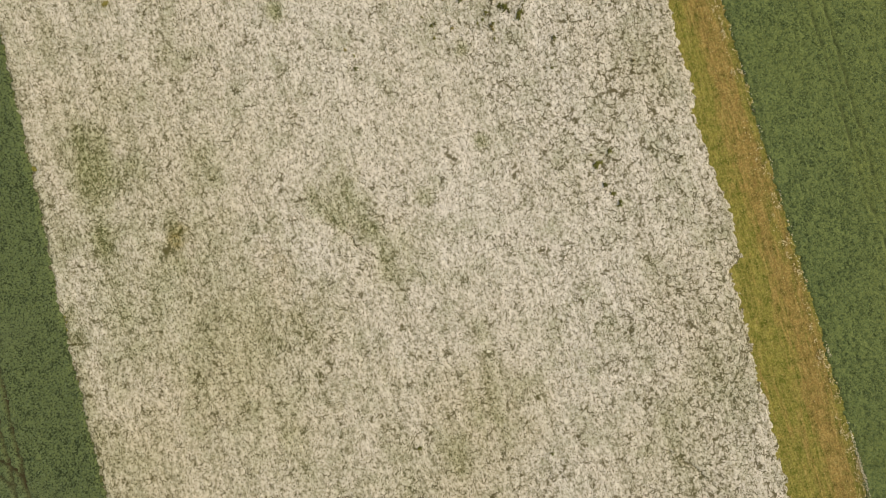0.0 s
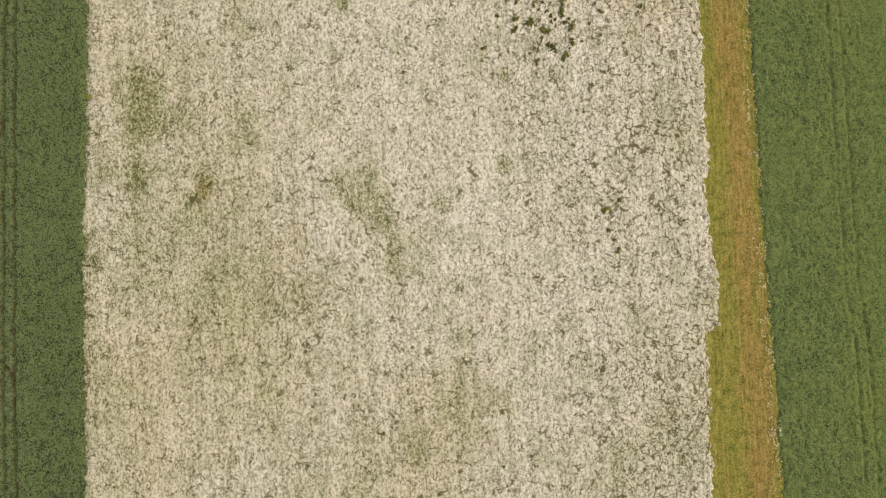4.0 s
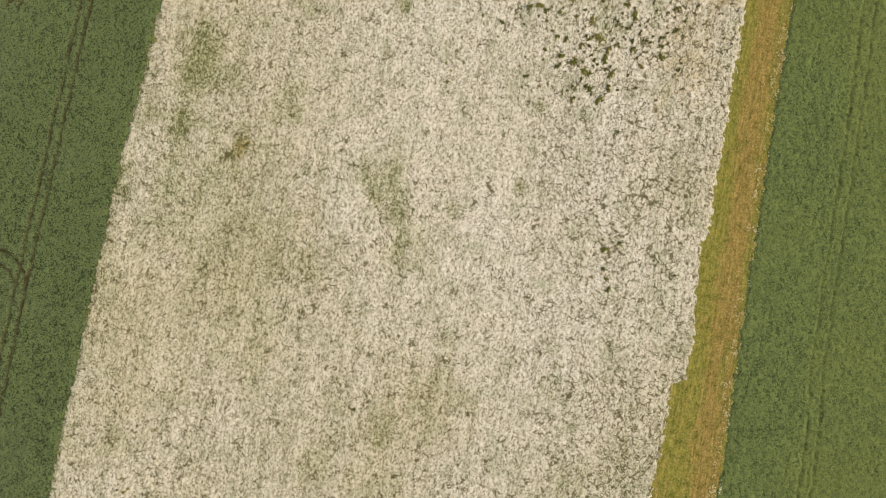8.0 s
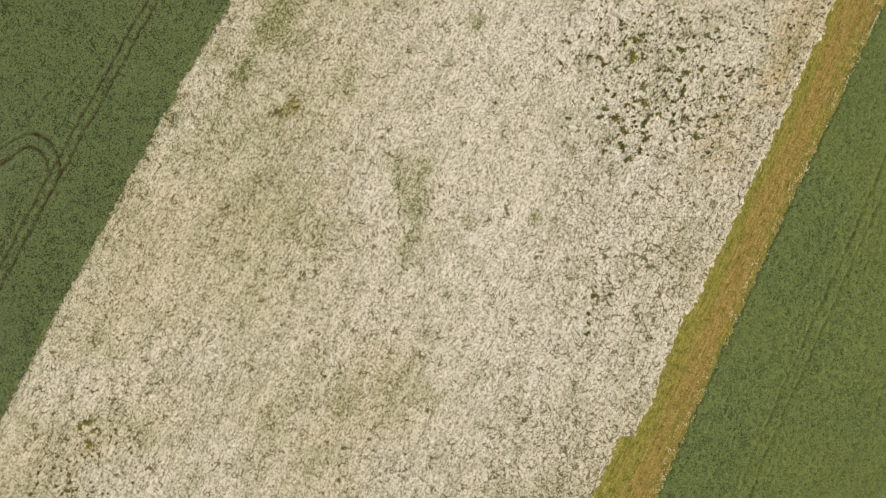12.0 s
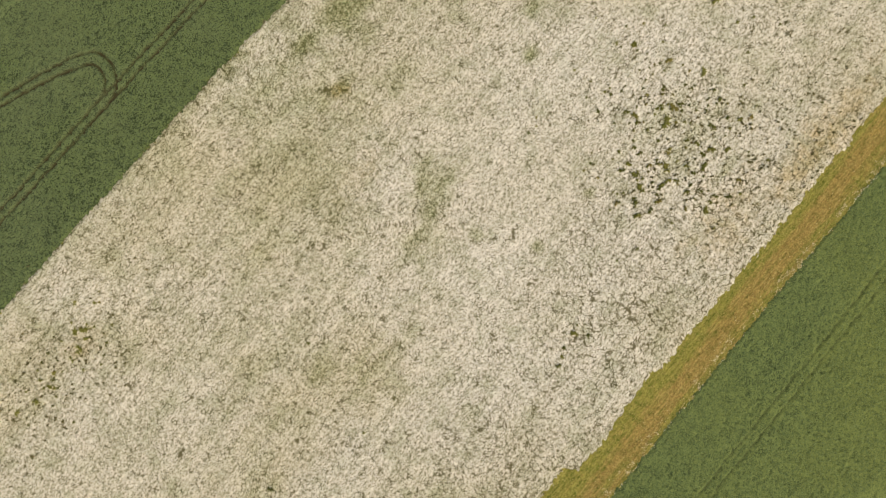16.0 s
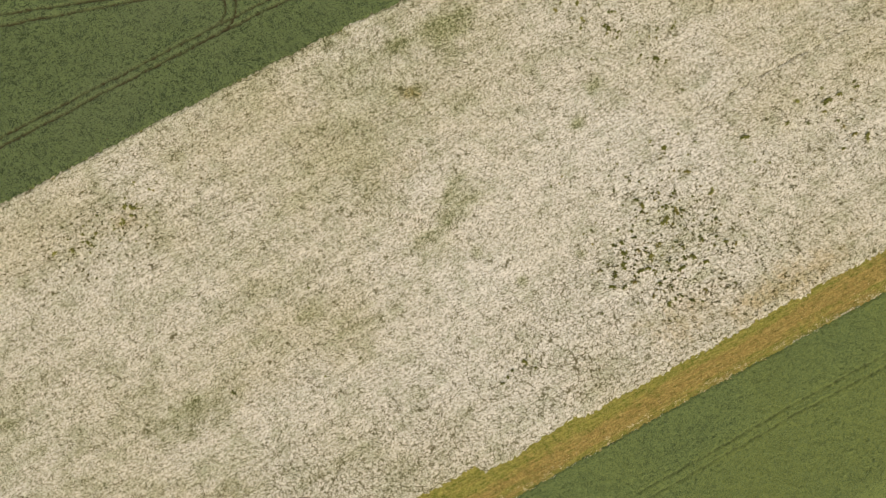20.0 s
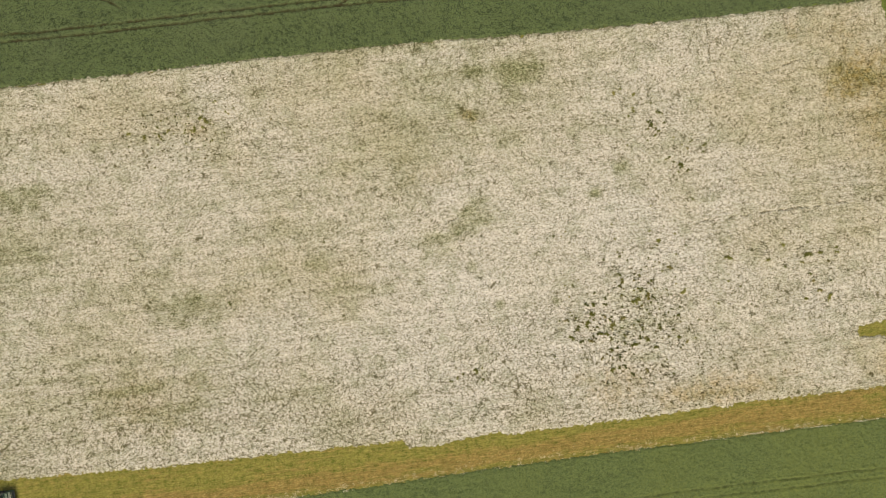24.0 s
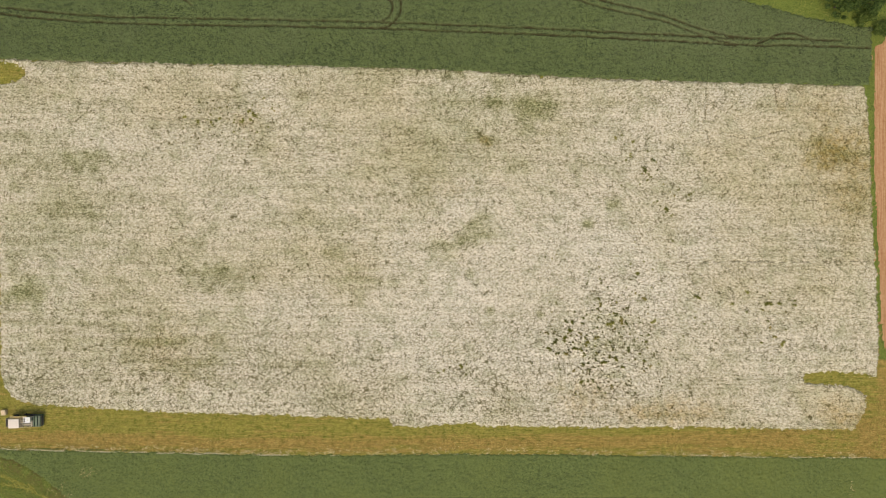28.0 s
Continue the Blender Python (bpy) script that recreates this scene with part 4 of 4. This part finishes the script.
def harvester(m):
    """A self-propelled picking harvester, nose to +x: rear bin, open frame, cab and teal picking head."""
    top = tagged(new("harvester"), "harvester with teal picking head, white cab roof and tarpaulin-covered bin", "harvester")
    part("chassis", joined(*[box(-4.6, 3.4, y - 0.08, y + 0.08, 0.95, 1.2) for y in (-0.75, 0.75)], *[box(x - 0.06, x + 0.06, -0.85, 0.85, 0.97, 1.17) for x in (-4.2, -2.0, 0.4, 2.4)]), STEEL, top)
    for x, rad in ((-3.0, 0.62), (1.7, 0.78)):
        for y in (-1.08, 1.08):
            tyre = bmesh.new()
            prof = ((-0.22, 0.55), (-0.24, 0.85), (-0.16, 1.0), (0.16, 1.0), (0.24, 0.85), (0.22, 0.55))
            rings = [[tyre.verts.new((x + rad * k * math.cos(a * math.tau / 24), y + w, rad + rad * k * math.sin(a * math.tau / 24))) for a in range(24)] for w, k in prof]
            for p, q in zip(rings, rings[1:] + rings[:1]):
                for i in range(24):
                    tyre.faces.new((p[i], p[(i + 1) % 24], q[(i + 1) % 24], q[i]))
            wheel = part("wheel", rod((x, y - 0.12, rad), (x, y + 0.12, rad), rad * 0.16, 12), STEEL, top)
            part("tyre", tyre, BLACK, wheel, "black rubber tyre")
            part("rim", rod((x, y - 0.15, rad), (x, y + 0.15, rad), rad * 0.56, 20), CREAMP, wheel)
    bin_ = part("bin", joined(box(-3.7, -0.9, -1.35, -1.29, 1.2, 2.7), box(-3.7, -0.9, 0.74, 0.80, 1.2, 2.7), box(-3.7, -3.64, -1.29, 0.74, 1.2, 2.7),
                              box(-0.96, -0.9, -1.29, 0.74, 1.2, 2.7), box(-3.64, -0.96, -1.29, 0.74, 1.2, 1.26)), CREAMP, top)
    cover = bmesh.new()
    bmesh.ops.create_grid(cover, x_segments=14, y_segments=10, size=0.5)
    for v in cover.verts:
        v.co = Vector((-2.3 + v.co.x * 2.9, -0.275 + v.co.y * 2.2, 2.72 + 0.10 * math.cos(v.co.y * 3.1) + 0.02 * math.sin(v.co.x * 40)))
    solid = bmesh.ops.extrude_face_region(cover, geom=cover.faces[:])
    bmesh.ops.translate(cover, vec=(0, 0, -0.02), verts=[g for g in solid["geom"] if isinstance(g, bmesh.types.BMVert)])
    part("tarpaulin", cover, TARP, bin_, "dusty pink-grey tarpaulin over the bin", True)
    rear = part("rear_frame", joined(box(-4.75, -4.65, -1.2, 0.9, 1.0, 2.3), box(-4.65, -3.75, -1.15, -1.05, 1.9, 2.3), box(-4.65, -3.75, 0.75, 0.85, 1.9, 2.3)), STEEL, top)
    part("engine_cover", box(-4.6, -3.78, -1.0, 0.7, 1.25, 2.15, 0.06), STEEL, rear, "dark grey louvred engine cover")
    for k in range(6):
        part("louvre", box(-4.5 + k * 0.12, -4.44 + k * 0.12, -0.85, 0.55, 2.15, 2.19, 0.008), BLACK, rear)
    conv = part("conveyor", joined(box(-3.6, 0.9, 0.92, 0.97, 2.2, 2.5), box(-3.6, 0.9, 1.33, 1.38, 2.2, 2.5), box(-3.6, 0.9, 0.97, 1.33, 2.18, 2.24)), OCHRE, top, "ochre side conveyor")
    for k in range(15):
        part("slat", box(-3.45 + k * 0.30, -3.40 + k * 0.30, 0.98, 1.32, 2.25, 2.33, 0.01), WOOD, conv)
    frame_ = part("upper_frame", joined(*[box(-0.9, 2.3, y - 0.05, y + 0.05, 2.25, 2.36) for y in (-1.25, -0.7, -0.15, 0.4)], box(2.2, 2.32, -1.3, 0.8, 2.24, 2.38)), CREAMP, top, "pale open steel frame")
    for y in (-1.25, 0.4):
        for x in (-0.5, 0.9, 2.2):
            part("post", box(x - 0.05, x + 0.05, y - 0.05, y + 0.05, 1.18, 2.25, 0.01), STEEL, frame_)
    part("walkway", box(-0.85, 2.2, -1.2, 0.35, 1.62, 1.68, 0.01), STEEL, frame_)
    cab = part("cab", joined(box(0.75, 2.35, 0.02, 1.18, 1.2, 1.75, 0.04), *[box(x - 0.05, x + 0.05, y - 0.05, y + 0.05, 1.7, 2.95, 0.015) for x in (0.8, 2.3) for y in (0.07, 1.13)]), CREAMP, top)
    for x0, x1, y0, y1 in ((0.86, 2.24, 0.05, 0.065), (0.86, 2.24, 1.135, 1.15), (0.775, 0.79, 0.13, 1.07), (2.31, 2.325, 0.13, 1.07)):
        part("window", box(x0, x1, y0, y1, 1.76, 2.9, 0), GLASS, cab)
    roof = part("roof", box(0.65, 2.45, -0.05, 1.25, 2.95, 3.12, 0.06), WHITEP, cab, "white cab roof")
    for y in (0.35, 0.85):
        part("vent", box(0.78, 1.12, y - 0.16, y + 0.16, 3.12, 3.2, 0.03), BLACK, roof, "black roof vent")
    part("lamp", rod((1.85, 0.6, 3.12), (1.85, 0.6, 3.22), 0.09, 14), OCHRE, roof)
    part("seat", joined(box(1.1, 1.6, 0.35, 0.85, 1.75, 1.95, 0.05), box(1.05, 1.18, 0.35, 0.85, 1.9, 2.5, 0.05)), BLACK, cab)
    head = part("picking_head", joined(box(2.6, 4.25, -1.35, -1.25, 0.35, 1.9, 0.03), box(2.6, 4.25, 1.15, 1.25, 0.35, 1.9, 0.03), box(2.55, 2.75, -1.3, 1.2, 0.5, 2.15, 0.04)), TEAL, top, "worn teal picking head")
    part("hood", joined(box(2.85, 3.50, -1.2, 1.1, 1.86, 1.92, 0.02), box(3.44, 3.50, -1.2, 1.1, 1.5, 1.86, 0.02)), TEAL, head)
    x, z = 3.88, 1.45
    part("drum", rod((x, -1.24, z), (x, 1.14, z), 0.36, 20), TEAL, head)
    for k in range(8):
        a = k * math.tau / 8
        part("comb", box(x + 0.36 * math.cos(a) - 0.03, x + 0.36 * math.cos(a) + 0.03, -1.2, 1.1, z + 0.36 * math.sin(a) - 0.03, z + 0.36 * math.sin(a) + 0.03, 0.008), STEEL, head)
    part("trough", box(2.75, 4.2, -1.24, 1.14, 0.4, 0.55, 0.02), STEEL, head)
    lift = part("elevator", joined(box(-0.2, 2.5, 1.42, 1.66, 1.3, 1.55, 0.03), box(0.1, 0.4, 1.4, 1.8, 1.2, 1.7, 0.04)), BLACK, top, "black side elevator and hoses")
    for k in range(3):
        part("hose", rod((0.3 + 0.35 * k, 1.55, 1.7), (1.1 + 0.35 * k, 1.2, 2.2), 0.05, 8), BLACK, lift)
    part("ladder", joined(*[rod((2.0, 1.32, z), (2.4, 1.32, z), 0.025, 6) for z in (0.5, 0.8, 1.1)], rod((2.0, 1.32, 0.4), (2.0, 1.25, 1.3), 0.025, 6), rod((2.4, 1.32, 0.4), (2.4, 1.25, 1.3), 0.025, 6)), STEEL, top)
    top.matrix_basis = m
    return top


harvester(pose(-104.3, -42.4, 0.06, 0, 0, 2) @ Matrix.Diagonal((0.9, 1, 0.92, 1)))


def crate(m):
    """A wooden pallet box with boarded sides and lid."""
    top = tagged(new("wooden_crate"), "pale wooden pallet crate standing on mown stubble", "crate")
    part("base", joined(*[box(-0.55, 0.55, y - 0.06, y + 0.06, 0, 0.12, 0.01) for y in (-0.5, 0, 0.5)]), WOOD, top)
    for k in range(6):
        part("lid_board", box(-0.58 + k * 0.195, -0.40 + k * 0.195, -0.6, 0.6, 0.80, 0.83, 0.006), WOOD, top)
    for y in (-0.57, 0.57):
        for z in (0.14, 0.36, 0.58):
            part("side_board", box(-0.57, 0.57, y - 0.015, y + 0.015, z, z + 0.19, 0.006), WOOD, top)
    for x in (-0.57, 0.57):
        for z in (0.14, 0.36, 0.58):
            part("end_board", box(x - 0.015, x + 0.015, -0.55, 0.55, z, z + 0.19, 0.006), WOOD, top)
    top.matrix_basis = m
    return top


crate(pose(-110.15, -40.65, 0.06, 0, 0, 3))


def tree(x, y, tall, wide, seed, material, label, kind="tree"):
    """A tapered trunk with limbs, and a crown of many small leaves gathered in uneven clumps."""
    rr, nr = random.Random(seed), np.random.RandomState(seed)
    top = tagged(new(kind), label, kind)
    lean = Vector((rr.uniform(-0.3, 0.3), rr.uniform(-0.3, 0.3), tall * 0.55))
    pieces, tips = [rod((0, 0, 0), lean, 0.035 * tall, 10, 0.016 * tall)], []
    for k in range(9):
        a, s = k * 2.4, rr.uniform(0.35, 1.0)
        start = lean * rr.uniform(0.55, 1.0)
        tip = Vector((math.cos(a) * wide * 0.7 * s, math.sin(a) * wide * 0.7 * s, tall * rr.uniform(0.55, 0.92)))
        pieces.append(rod(start, tip, 0.012 * tall, 7, 0.004 * tall))
        tips.append(tip)
    part("trunk", joined(*pieces), BARK, top)
    cx, cy, cz = [], [], []
    for k in range(46):
        t = rr.choice(tips)
        c = t + Vector((rr.gauss(0, 0.32 * wide), rr.gauss(0, 0.32 * wide), rr.gauss(0, 0.10 * tall)))
        n = rr.randint(70, 170)
        ball = nr.randn(n, 3)
        ball = ball / np.linalg.norm(ball, axis=1, keepdims=True) * (0.55 + 0.45 * nr.rand(n, 1)) * rr.uniform(0.16, 0.28) * wide
        cx.append(c.x + ball[:, 0]), cy.append(c.y + ball[:, 1]), cz.append(np.maximum(c.z + ball[:, 2] * 0.8, 0.3))
    cx, cy, cz = np.concatenate(cx), np.concatenate(cy), np.concatenate(cz)
    crown = flecks("crown", cx, cy, cz, 0.09 + 0.10 * nr.rand(len(cx)), 0.8, 4, 0.15, {}, material, seed + 1, 1.4)
    crown.parent = top
    top.location = (x, y, 0)
    return top


tree(86.5, 54.8, 6.5, 3.0, 401, CROWN, "dark green broadleaf tree at the field corner")
tree(91.2, 55.4, 7.5, 3.7, 402, CROWN, "tall dark green broadleaf tree beside the earth road")
tree(86.5, 61.0, 7.0, 3.4, 403, CROWN, "dark green broadleaf tree in rough grass")
tree(94.5, 62.0, 6.5, 3.0, 404, CROWN, "dark green broadleaf tree near the road edge")
tree(96.8, 49.2, 2.6, 1.9, 405, BUSH, "low bright green bush at the road edge", "bush")
tree(92.6, 52.4, 2.6, 2.3, 407, BUSH, "low green bush between the crop and the road", "bush")
tree(83.0, 58.2, 2.4, 1.8, 406, BUSH, "low green bush in rough grass", "bush")
